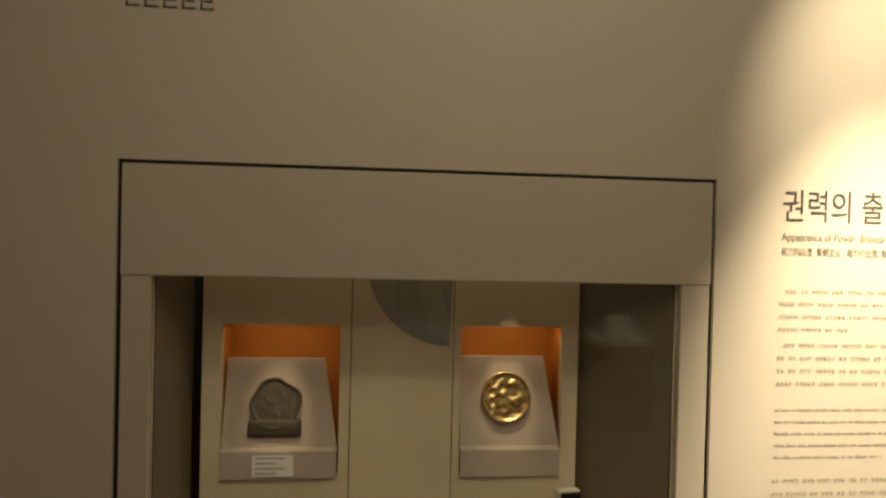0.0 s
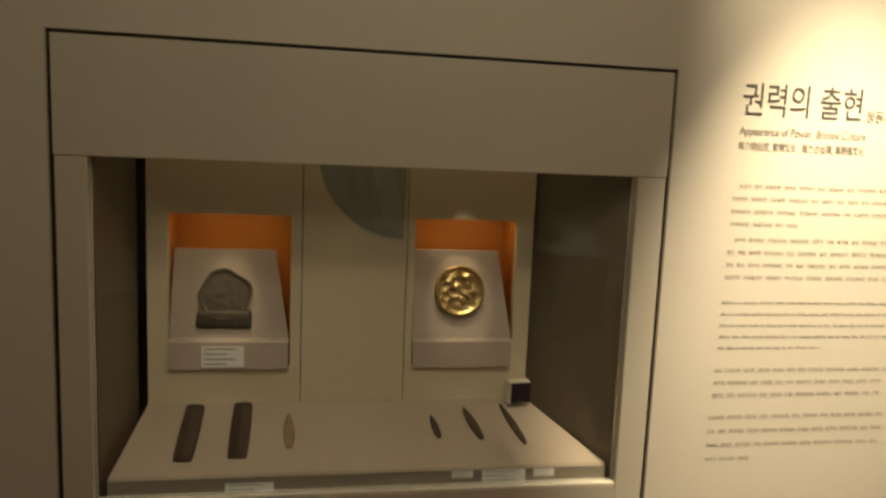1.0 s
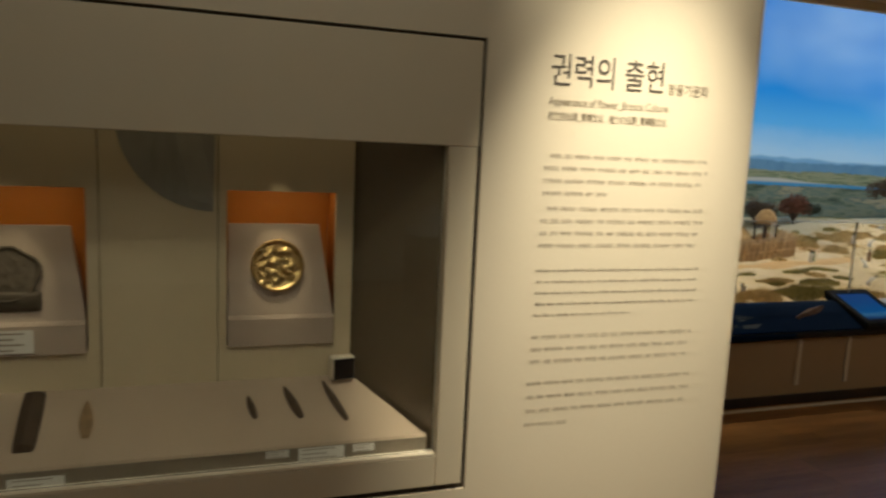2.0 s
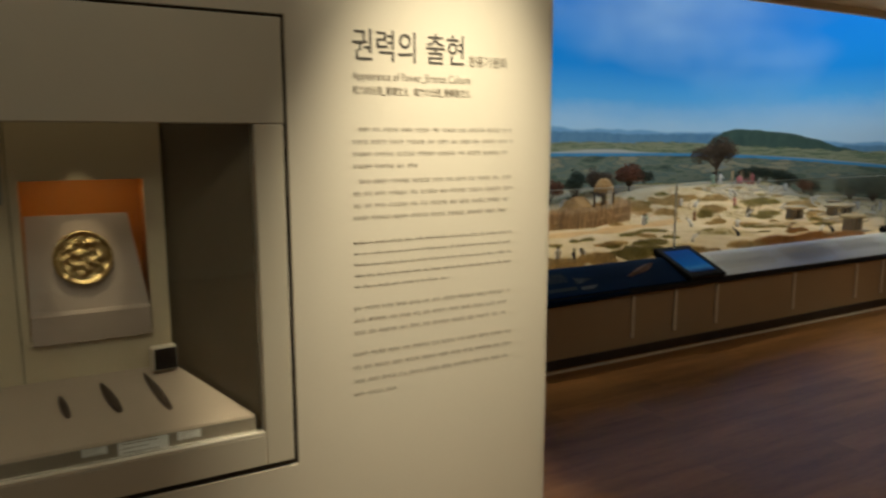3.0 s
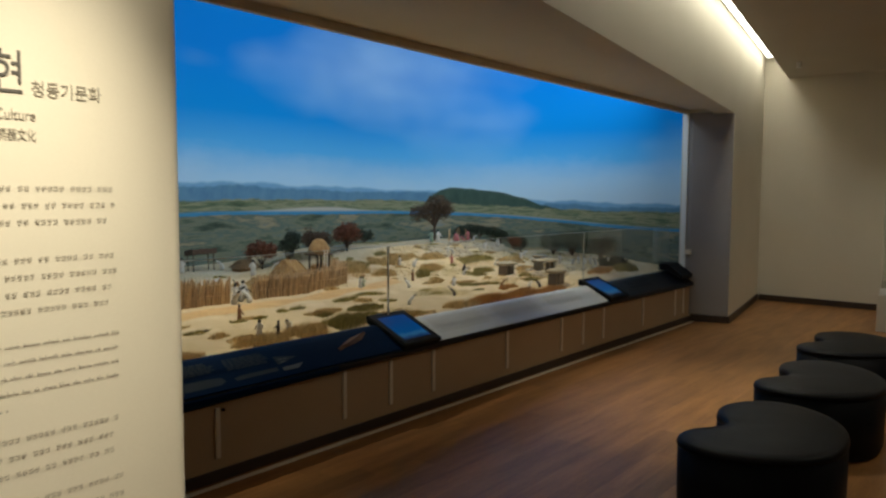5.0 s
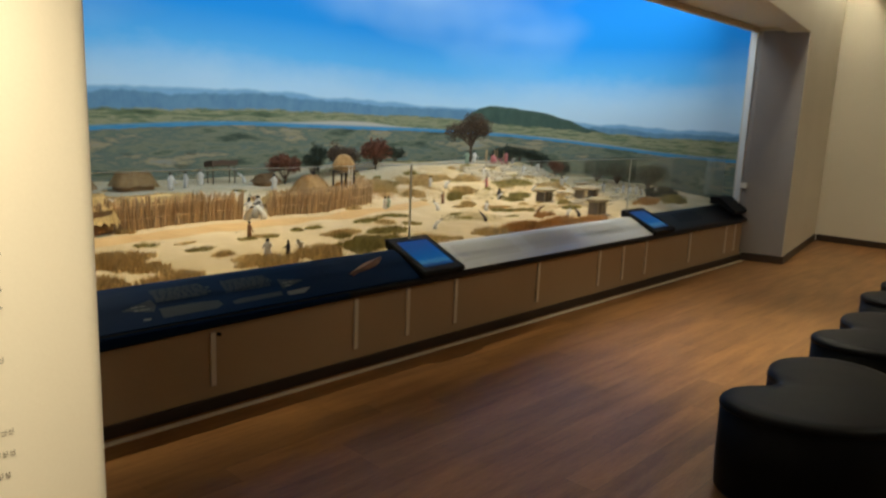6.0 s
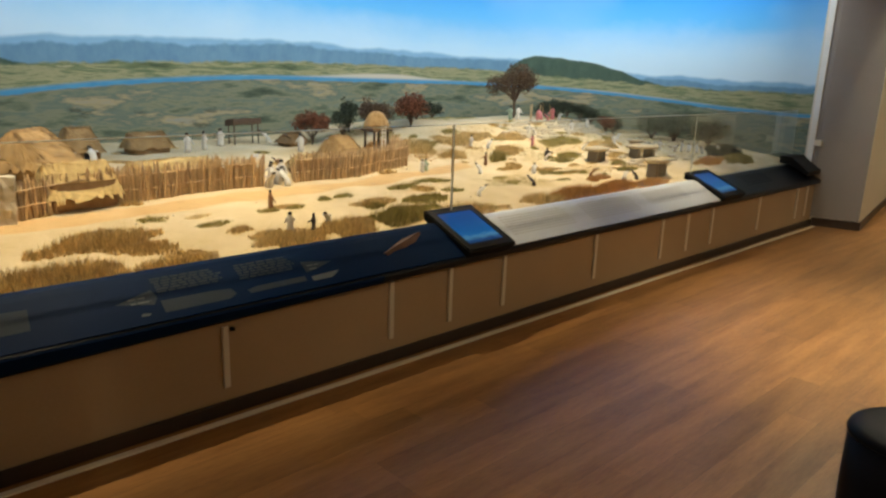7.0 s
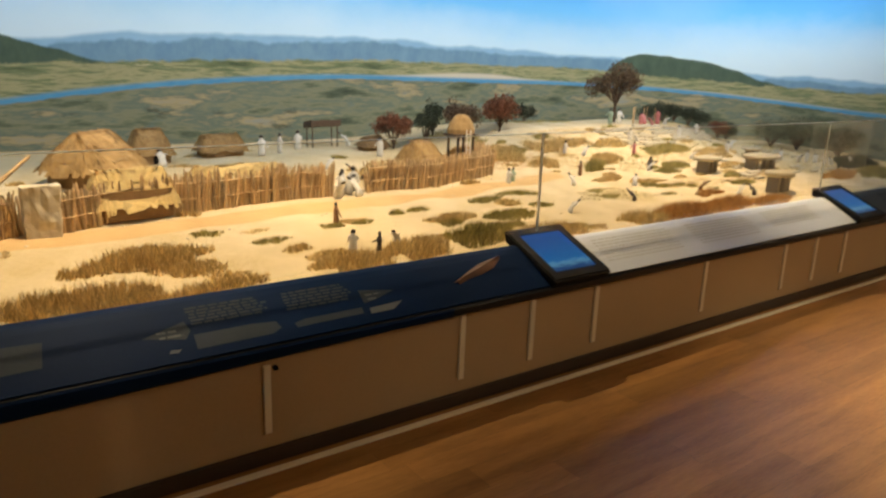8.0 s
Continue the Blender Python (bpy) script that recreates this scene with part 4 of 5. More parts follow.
spot_lamp("pedestal_spot", (2.95, -1.6, 3.2), (2.95, -2.5, 0.85), 160, 22, 0.5, WARM)

detector = holder("smoke_detector", (10.4, 1.35, TOP), "round flat ceiling detector", "detector")
bm = bmesh.new()
bmesh.ops.create_cone(bm, cap_ends=True, segments=28, radius1=0.10, radius2=0.13, depth=0.035)
bmesh.ops.translate(bm, vec=(0, 0, -0.0185), verts=bm.verts[:])
part("body", bm, CEIL, detector, smooth=False)


sprinkler = holder("ceiling_sprinkler", (11.5, 2.79, TOP), "small white sprinkler head under the ceiling", "sprinkler")
bm = bmesh.new()
bmesh.ops.create_cone(bm, cap_ends=True, segments=16, radius1=0.022, radius2=0.03, depth=0.06)
bmesh.ops.translate(bm, vec=(0, 0, -0.031), verts=bm.verts[:])
part("body", bm, WHITE, sprinkler)
bm = bmesh.new()
bmesh.ops.create_cone(bm, cap_ends=True, segments=16, radius1=0.036, radius2=0.036, depth=0.004)
bmesh.ops.translate(bm, vec=(0, 0, -0.066), verts=bm.verts[:])
part("deflector", bm, WHITE, sprinkler)


# ---- diorama ----
def lerp(v, pts):
    return float(np.interp(v, [p[0] for p in pts], [p[1] for p in pts]))


def ease(v):
    v = min(1.0, max(0.0, v))
    return v * v * (3 - 2 * v)


def ground(x, y):
    a = lerp(y, ((3.9, 0.57), (4.3, 0.64), (4.6, 0.67), (4.85, 0.70), (5.2, 0.73), (6.2, 0.79), (7, 0.80)))
    b = lerp(y, ((3.9, 0.56), (4.3, 0.61), (4.8, 0.66), (5.2, 0.73), (5.6, 0.86), (5.9, 0.97), (6.3, 0.98), (7, 0.90)))
    c = lerp(y, ((3.9, 0.56), (4.3, 0.66), (4.8, 0.72), (5.5, 0.78), (7, 0.80)))
    u, w = ease((x - 5.6) / 1.3), ease((x - 8.9) / 0.9)
    z = (a * (1 - u) + b * u) * (1 - w) + c * w
    return z + 0.018 * noise.noise(Vector((x * 2.2, y * 2.6, 0))) + 0.006 * noise.noise(Vector((x * 9, y * 9, 4)))


# run of the painted cloth: straight at the back, round at the far end
CR = 3.1
run = [(2.2, 4.0), (2.2, 5.5), (2.3, 6.5), (2.7, 6.95), (3.2, 7.0)] + [(3.2 + 0.43 * i, 7.0) for i in range(1, 10)]
run += [(7.5 + CR * math.sin(a), 3.9 + CR * math.cos(a)) for a in [math.pi / 2 * i / 40 for i in range(0, 41)]]
bm = bmesh.new()
uvl = bm.loops.layers.uv.new("run")
cols, dist = [], []
s = 0.0
for i, (x, y) in enumerate(run):
    if i:
        s += math.hypot(x - run[i - 1][0], y - run[i - 1][1])
    cols.append((bm.verts.new((x, y, 0.3)), bm.verts.new((x, y, 3.55))))
    dist.append(s)
flat0 = dist[run.index((3.2, 7.0))] - 3.2
for i in range(len(run) - 1):
    f = bm.faces.new((cols[i][0], cols[i + 1][0], cols[i + 1][1], cols[i][1]))
    f.smooth = True
    for l, (k, z) in zip(f.loops, ((i, 0.3), (i + 1, 0.3), (i + 1, 3.55), (i, 3.55))):
        l[uvl].uv = (dist[k] - flat0, z)
tagged(thing("backdrop", bm, painting_material(2.0, 12.2, 0.0, 2.0), "painted landscape with blue sky, hills and river behind the model", "backdrop", "structure"))
# unseen lid, black so that the counter mirrors no bright surface
thing("ceiling_diorama", cube(2.1, 10.8, 3.79, 7.1, 3.56, 3.62), BLACK, "unseen matt black lid added over the diorama to keep reflections dark", "ceiling", "structure")
thing("wall_diorama_west", cube(2.0, 2.15, 3.57, 7.1, 0, 3.56), WALL, "plain end wall of the diorama", "wall", "structure")
# unseen inner band, black for the same dark reflection in the counter
thing("wall_diorama_front", cube(END_X, 10.26, 3.735, 3.785, 2.685, 3.56), BLACK, "unseen matt black band added inside above the opening to keep reflections dark", "wall", "structure")

bm = bmesh.new()
nx, ny = 190, 80
grid = []
for j in range(ny + 1):
    y = 3.93 + (7.02 - 3.93) * j / ny
    grid.append([bm.verts.new((2.2 + 8.42 * i / nx, y, ground(2.2 + 8.42 * i / nx, y))) for i in range(nx + 1)])
for j in range(ny):
    for i in range(nx):
        bm.faces.new((grid[j][i], grid[j][i + 1], grid[j + 1][i + 1], grid[j + 1][i])).smooth = True
thing("ground", bm, SAND, "sandy model terrain of the diorama", "ground", "structure")


def band(name, line_, w, lift, material, label):
    bm = bmesh.new()
    pts = []
    for (x0, y0), (x1, y1) in zip(line_, line_[1:]):
        for q in range(10):
            pts.append((x0 + (x1 - x0) * q / 10, y0 + (y1 - y0) * q / 10))
    rows = []
    for x, y in pts:
        hw = w * (0.5 + 0.25 * noise.noise(Vector((x * 3, y, 7))))
        rows.append([bm.verts.new((x, y + d * hw, ground(x, y + d * hw) + lift * (1 - abs(d)) + 0.001)) for d in (-1, -0.5, 0, 0.5, 1)])
    for a, b in zip(rows, rows[1:]):
        for k in range(4):
            bm.faces.new((a[k], b[k], b[k + 1], a[k + 1])).smooth = True
    bmesh.ops.recalc_face_normals(bm, faces=bm.faces[:])
    thing(name, bm, material, label, "path", "structure")


band("path", [(2.6, 4.66), (3.36, 4.74), (3.89, 4.79), (4.54, 4.82), (5.38, 4.86), (5.93, 4.95), (6.6, 5.1)], 0.16, 0.012, PATHSAND, "ochre sandy path along the model palisade")


def hut(name, x, y, w, d, wall_h, roof_h, turn, roof_mat, label, door=True, hang=0.78):
    c = holder(name, (x, y, ground(x, y) - 0.004), label, "model hut", group="model village huts", rz=turn)
    def eave(a):
        return Vector((math.copysign(abs(math.cos(a)) ** 0.4, math.cos(a)) * w / 2, math.copysign(abs(math.sin(a)) ** 0.4, math.sin(a)) * d / 2, 0))

    rnd = random.Random(int(x * 100))
    n, nv = 44, 8
    bm = bmesh.new()
    low = [bm.verts.new(eave(6.2832 * i / n) * 0.84) for i in range(n)]
    high = [bm.verts.new(eave(6.2832 * i / n) * 0.84 + Vector((0, 0, wall_h + 0.012))) for i in range(n)]
    for i in range(n):
        bm.faces.new((low[i], low[(i + 1) % n], high[(i + 1) % n], high[i]))
    part("wall", bm, MUD if wall_h < 0.14 else roof_mat, c)
    ridge = max(0.0, w / 2 - d / 2 * 0.5)

    def on_roof(a, t, up):
        e = eave(a)
        top = Vector((max(-ridge, min(ridge, e.x)), 0, 0))
        p = e.lerp(top, min(1.0, max(-0.05, t)) ** 1.05 if t > 0 else t)
        q = max(0.0, t)
        p.z = wall_h * hang + roof_h * (1 - (1 - q) ** 1.12) + (roof_h * t if t < 0 else 0.0) + up
        return p + Vector((0, 0, 0.012 * noise.noise(Vector((p.x * 14 + x, p.y * 14 + y, t * 3)))))

    bm = bmesh.new()
    rows = [[bm.verts.new(on_roof(6.2832 * i / n, j / nv, rnd.uniform(-0.002, 0.002))) for i in range(n)] for j in range(nv + 1)]
    for a, b in zip(rows, rows[1:]):
        for i in range(n):
            bm.faces.new((a[i], a[(i + 1) % n], b[(i + 1) % n], b[i]))
    for i in range(1100):
        a, t = rnd.uniform(0, 6.2832), rnd.uniform(0.02, 1.0) ** 0.8
        t2 = max(-0.16, t - rnd.uniform(0.12, 0.30))
        da = 0.008 / max(w, d) * 2.2
        sway = rnd.uniform(-0.04, 0.04)
        quad = (on_roof(a - da, t, 0.002), on_roof(a + da, t, 0.002), on_roof(a + da * 0.6 + sway, t2, rnd.uniform(0.004, 0.013)), on_roof(a - da * 0.6 + sway, t2, rnd.uniform(0.004, 0.013)))
        bm.faces.new([bm.verts.new(p) for p in quad])
    for i in range(120):
        u = rnd.uniform(-1, 1) * (ridge + 0.01)
        p = Vector((u, rnd.uniform(-0.006, 0.006), wall_h * hang + roof_h * rnd.uniform(0.96, 1.02)))
        q = p + Vector((rnd.uniform(-0.03, 0.03), rnd.choice((-1, 1)) * rnd.uniform(0.02, 0.05), rnd.uniform(-0.02, 0.012)))
        bm.faces.new([bm.verts.new(v) for v in (p + Vector((-0.004, 0, 0)), p + Vector((0.004, 0, 0)), q)])
    bmesh.ops.recalc_face_normals(bm, faces=bm.faces[:])
    part("roof", bm, roof_mat, c, "shaggy thatched roof")
    if door:
        part("door", cube(-0.018, 0.022, -d / 2 * 0.8 - 0.006, -d / 2 * 0.8 - 0.001, 0.0, wall_h * 0.85), BLACK, c, "dark doorway")
    return c


hut("thatched_hut", 3.48, 5.72, 0.48, 0.46, 0.13, 0.205, 38, THATCH, "large brown thatched model hut behind the palisade", False)
hut("thatched_hut", 3.50, 4.98, 0.44, 0.24, 0.13, 0.17, 6, THATCHPALE, "long pale thatched model hut at the palisade", False, 0.5)
hut("thatched_hut", 3.90, 6.22, 0.28, 0.24, 0.08, 0.16, 10, THATCH, "small pointed thatched model hut with dark doorway")
hut("thatched_hut", 4.42, 6.36, 0.36, 0.22, 0.05, 0.11, 6, THATCH, "low brown thatched model hut", False)
hut("thatched_hut", 4.22, 5.48, 0.62, 0.26, 0.04, 0.09, 3, THATCHPALE, "long pale thatched model roof behind the palisade", False)
hut("thatched_hut", 5.16, 5.30, 0.36, 0.26, 0.05, 0.09, 4, THATCHPALE, "pale thatched model roof behind the palisade", False)
hut("thatched_hut", 5.50, 5.42, 0.30, 0.26, 0.12, 0.13, 12, THATCH, "small thatched model hut with dark doorway")
hut("thatched_hut", 5.62, 6.28, 0.25, 0.20, 0.04, 0.08, 8, MUD, "small dark thatched model hut under trees", False)


def tower(x, y):
    c = holder("watch_tower", (x, y, ground(x, y) - 0.004), "thatched model watch tower on stilts with a ladder", "model tower")
    for a, b in ((-0.07, -0.06), (0.07, -0.06), (-0.07, 0.06), (0.07, 0.06)):
        part("stilt", cube(a - 0.007, a + 0.007, b - 0.007, b + 0.007, 0, 0.20), BARK, c)
    part("platform", cube(-0.10, 0.10, -0.085, 0.085, 0.20, 0.215), BARK, c)
    bm = bmesh.new()
    n = 14
    rows = []
    for rr, z in ((0.10, 0.216), (0.105, 0.25), (0.09, 0.29), (0.06, 0.335), (0.03, 0.355)):
        rows.append([bm.verts.new((rr * math.cos(i * 6.2832 / n) * 1.05, rr * math.sin(i * 6.2832 / n) * 0.9, z + 0.004 * noise.noise(Vector((i * 3.1, z * 50, x))))) for i in range(n)])
    for p, q in zip(rows, rows[1:]):
        for i in range(n):
            bm.faces.new((p[i], p[(i + 1) % n], q[(i + 1) % n], q[i]))
    bm.faces.new(rows[-1])
    part("roof", bm, THATCH, c, "domed thatch roof")
    bm = bmesh.new()
    for sx in (-0.018, 0.018):
        box(bm, sx - 0.003, sx + 0.003, -0.098, -0.090, 0.0, 0.25)
    for k in range(8):
        box(bm, -0.015, 0.015, -0.097, -0.091, 0.02 + k * 0.028, 0.026 + k * 0.028)
    part("ladder", bm, TRIMPAINT, c, "pale wooden ladder")


tower(5.96, 5.56)


def shelter(x, y):
    c = holder("open_shelter", (x, y, ground(x, y) - 0.003), "dark open model shelter on thin posts", "model shelter")
    for a, b in ((-0.10, -0.05), (0.12, -0.05), (-0.10, 0.05), (0.12, 0.05)):
        part("post", cube(a - 0.004, a + 0.004, b - 0.004, b + 0.004, 0, 0.20), BARK, c)
    bm = cube(-0.12, 0.14, -0.075, 0.075, 0.165, 0.212)
    bmesh.ops.subdivide_edges(bm, edges=bm.edges[:], cuts=6, use_grid_fill=True)
    for v in bm.verts:
        v.co.z += 0.012 * noise.noise(v.co * 30) - 0.018 * (v.co.y / 0.075) * 0.5
    part("roof", bm, BARK, c, "dark brushwood roof")


shelter(5.32, 6.58)


def stake_mesh():
    bm = bmesh.new()
    n = 6
    rows = []
    for rr, z in ((0.0085, 0.0), (0.0085, 0.5), (0.007, 0.9), (0.002, 1.0)):
        rows.append([bm.verts.new((rr * math.cos(i * 6.2832 / n), rr * math.sin(i * 6.2832 / n), z)) for i in range(n)])
    for p, q in zip(rows, rows[1:]):
        for i in range(n):
            bm.faces.new((p[i], p[(i + 1) % n], q[(i + 1) % n], q[i]))
    bm.faces.new(rows[-1])
    return finish("stake", bm, STAKE)


STAKES = stake_mesh()


def palisade(line_, step, h0, h1, label, seed):
    c = holder("palisade_fence", (line_[0][0], line_[0][1], 0), label, "fence")
    rnd = random.Random(seed)
    inv = c.matrix_world.inverted()
    pts = []
    for (x0, y0), (x1, y1) in zip(line_, line_[1:]):
        n = max(1, int(math.hypot(x1 - x0, y1 - y0) / step))
        pts += [(x0 + (x1 - x0) * k / n, y0 + (y1 - y0) * k / n) for k in range(n)]
    for x, y in pts:
        ob = new("stake", STAKES)
        ob.parent = c
        yy = y + rnd.uniform(-0.012, 0.012)
        k = rnd.uniform(0.6, 1.25)
        ob.matrix_basis = inv @ pose(x, yy, ground(x, yy) - 0.01, rnd.uniform(-7, 7), rnd.gauss(0, 5), rnd.uniform(0, 180)) @ Matrix.Diagonal((k, k, rnd.uniform(h0, h1) * (0.94 + 0.12 * noise.noise(Vector((x * 6, seed, 0)))), 1))
    bm = bmesh.new()
    for (x0, y0), (x1, y1) in zip(pts[:-1:2], pts[2::2]):
        for _ in range(14):
            t = rnd.random()
            x, y = x0 + (x1 - x0) * t, y0 + (y1 - y0) * t + rnd.uniform(0.012, 0.03)
            z = ground(x, y) - 0.004
            hh, lx = rnd.uniform(0.07, 0.20), rnd.uniform(-0.05, 0.05)
            bm.faces.new([bm.verts.new(p) for p in ((x - 0.004, y, z), (x + 0.004, y, z), (x + 0.003 + lx, y + 0.006, z + hh), (x - 0.003 + lx, y + 0.006, z + hh))])
    brush = part("brushwood", bm, STAKE, c, "loose brushwood packed behind the stakes")
    brush.matrix_basis = inv
    brush["kind"] = "stuff"
    for dz in (0.07, 0.15):
        bm = bmesh.new()
        for (x0, y0), (x1, y1) in zip(pts[::6], pts[6::6]):
            a, b = Vector((x0, y0 - 0.014, ground(x0, y0) + dz)), Vector((x1, y1 - 0.014, ground(x1, y1) + dz))
            d = Vector((0, 0.004, 0)), Vector((0, 0, 0.004))
            ra = [bm.verts.new(a + p) for p in (d[0], d[1], -d[0], -d[1])]
            rb = [bm.verts.new(b + p) for p in (d[0], d[1], -d[0], -d[1])]
            for i in range(4):
                bm.faces.new((ra[i], ra[(i + 1) % 4], rb[(i + 1) % 4], rb[i]))
        rail = part("rail", bm, STAKE, c)
        rail.matrix_basis = inv


palisade([(2.55, 4.66), (3.02, 4.80)], 0.0105, 0.17, 0.23, "brown wooden palisade of the model village", 1)
palisade([(3.16, 4.80), (3.40, 4.90), (3.76, 4.97), (4.21, 4.98), (4.62, 5.02)], 0.0095, 0.17, 0.245, "brown wooden palisade of the model village", 2)
palisade([(4.86, 5.03), (5.39, 5.03), (5.68, 5.10), (5.98, 5.20), (6.04, 5.45)], 0.0095, 0.15, 0.225, "low russet palisade of the model village", 3)

bm = cube(-0.075, 0.075, -0.03, 0.03, 0, 0.24, bevel=0.006)
bmesh.ops.subdivide_edges(bm, edges=bm.edges[:], cuts=5, use_grid_fill=True)
for v in bm.verts:
    v.co += Vector((0, -1, 0)) * 0.03 * abs(noise.noise(v.co * 25)) + Vector((1, 0, 0)) * 0.012 * noise.noise(v.co * 18)
ob = thing("gate_stone", bm, ROCK, "pale weathered gate block in the palisade", "model gate")
ob.matrix_world = pose(3.085, 4.76, ground(3.085, 4.76) - 0.005)
bm = bmesh.new()
bmesh.ops.create_cone(bm, cap_ends=True, segments=8, radius1=0.012, radius2=0.008, depth=0.22)
ob = thing("leaning_log", bm, STAKE, "pale log leaning over the palisade", "model log")
ob.matrix_world = pose(2.99, 4.86, ground(2.99, 4.86) + 0.26, 0, 52, 15)


# plants
def leaf_quads(bm, rnd, centre, spread_, count, size):
    for _ in range(count):
        while True:
            p = Vector((rnd.uniform(-1, 1), rnd.uniform(-1, 1), rnd.uniform(-1, 1)))
            if p.length < 1:
                break
        p = Vector((p.x * spread_[0], p.y * spread_[1], p.z * spread_[2])) + centre
        q = Euler((rnd.uniform(0, 6), rnd.uniform(0, 6), rnd.uniform(0, 6))).to_matrix()
        k = size * rnd.uniform(0.5, 1.2)
        bm.faces.new([bm.verts.new(p + q @ Vector(v) * k) for v in ((-1, 0, 0), (0, -0.55, 0), (1, 0, 0.2), (0, 0.55, 0))])


def trunk_mesh(limbs):
    bm = bmesh.new()
    for a, b, ra, rb in limbs:
        a, b = Vector(a), Vector(b)
        q = (b - a).to_track_quat("Z", "Y").to_matrix()
        lo = [bm.verts.new(a + q @ Vector((ra * math.cos(i * 1.0472), ra * math.sin(i * 1.0472), 0))) for i in range(6)]
        hi = [bm.verts.new(b + q @ Vector((rb * math.cos(i * 1.0472), rb * math.sin(i * 1.0472), 0))) for i in range(6)]
        for i in range(6):
            bm.faces.new((lo[i], lo[(i + 1) % 6], hi[(i + 1) % 6], hi[i]))
        bm.faces.new(hi)
    return bm


def model_tree(name, x, y, h, rad, leaf, label, seed, squat=0.6, count=1500, size=0.009, trunk=0.35):
    rnd = random.Random(seed)
    c = holder(name, (x, y, ground(x, y) - 0.005), label, "model tree")
    limbs = [((0, 0, 0), (0.01, 0, h * trunk), h * 0.035, h * 0.026)]
    tips = []
    for k in range(14):
        a = k * 2.4 + rnd.uniform(-0.3, 0.3)
        rr = rad * rnd.uniform(0.25, 0.85)
        tip = (rr * math.cos(a), rr * math.sin(a), h * (0.55 + 0.42 * (1 - (rr / rad) ** 2) * rnd.uniform(0.3, 1.0)))
        mid = (tip[0] * 0.45, tip[1] * 0.45, h * trunk + (tip[2] - h * trunk) * 0.45)
        limbs += [((0.005, 0, h * trunk * rnd.uniform(0.7, 1)), mid, h * 0.02, h * 0.012), (mid, tip, h * 0.012, h * 0.004)]
        tips.append(Vector(tip))
    part("trunk", trunk_mesh(limbs), BARK, c)
    bm = bmesh.new()
    for tip in tips:
        leaf_quads(bm, rnd, tip, (rad * 0.44, rad * 0.44, rad * 0.40 * squat), count // 14, size)
    part("crown", bm, leaf, c, "loose crown of small leaves")


model_tree("bare_tree", 8.28, 6.12, 0.55, 0.26, LEAFBROWN, "large brown-leaved model tree on the hill", 5, 1.0, 4800, 0.012, 0.40)
model_tree("red_tree", 5.78, 6.22, 0.27, 0.15, LEAFRED, "russet model tree behind the village", 6, 1.2, 2400, 0.011, 0.2)
model_tree("red_tree", 6.62, 5.90, 0.27, 0.17, LEAFRED, "russet model tree beside the hill", 7, 1.2, 2600, 0.011, 0.15)
model_tree("red_tree", 6.30, 6.02, 0.28, 0.17, LEAFBROWN, "dark brown model tree beside the hill", 8, 1.2, 2400, 0.011, 0.15)
model_tree("red_tree", 9.30, 5.62, 0.17, 0.11, LEAFRED, "small russet model tree on the hill", 9, 1.2, 1600, 0.010, 0.1)
model_tree("green_tree", 9.75, 5.30, 0.24, 0.2, LEAFGREY, "grey-green model bush at the far end", 18, 1.1, 2400, 0.011, 0.03)
model_tree("green_tree", 10.05, 4.75, 0.26, 0.24, LEAFDARK, "dark olive model tree at the far end", 19, 1.1, 2600, 0.012, 0.1)
model_tree("green_tree", 9.9, 5.1, 0.3, 0.24, LEAFGREY, "grey-green model bush at the far end", 20, 1.1, 2600, 0.011, 0.03)
for k, (x, y, h) in enumerate(((6.05, 6.15, 0.24), (6.22, 6.3, 0.26), (6.45, 6.25, 0.2), (6.8, 6.1, 0.2), (6.95, 6.2, 0.17), (8.75, 6.05, 0.15), (8.88, 6.0, 0.17), (9.0, 5.95, 0.15), (9.12, 5.85, 0.17), (9.25, 5.8, 0.19), (9.42, 5.6, 0.16), (7.2, 6.25, 0.13))):
    model_tree("pine_tree", x, y, h * 1.1, 0.11, LEAFDARK, "small dark green model tree", 30 + k, 1.3, 1100, 0.010, 0.08)


def tuft(name, x, y, rx, ry, h, leaf, label, seed, count):
    rnd = random.Random(seed)
    bm = bmesh.new()
    for _ in range(count):
        while True:
            u, v = rnd.uniform(-1, 1), rnd.uniform(-1, 1)
            edge = 0.75 + 0.45 * noise.noise(Vector((math.atan2(v, u) * 1.4, seed * 1.7, 0)))
            if math.hypot(u, v) < edge:
                break
        px, py = x + u * rx, y + v * ry
        if py < 3.945:
            continue
        z = ground(px, py) - 0.003
        hh = h * rnd.uniform(0.35, 1.1) * (1.05 - 0.6 * math.hypot(u, v))
        a = rnd.uniform(0, 3.14)
        dx, dy = 0.0035 * math.cos(a), 0.0035 * math.sin(a)
        lx, ly = rnd.uniform(-0.5, 0.5) * hh, rnd.uniform(-0.5, 0.5) * hh
        bm.faces.new([bm.verts.new((px - dx, py - dy, z)), bm.verts.new((px + dx, py + dy, z)), bm.verts.new((px + lx, py + ly, z + hh))])
    thing(name, bm, leaf, label, "model grass", "stuff")


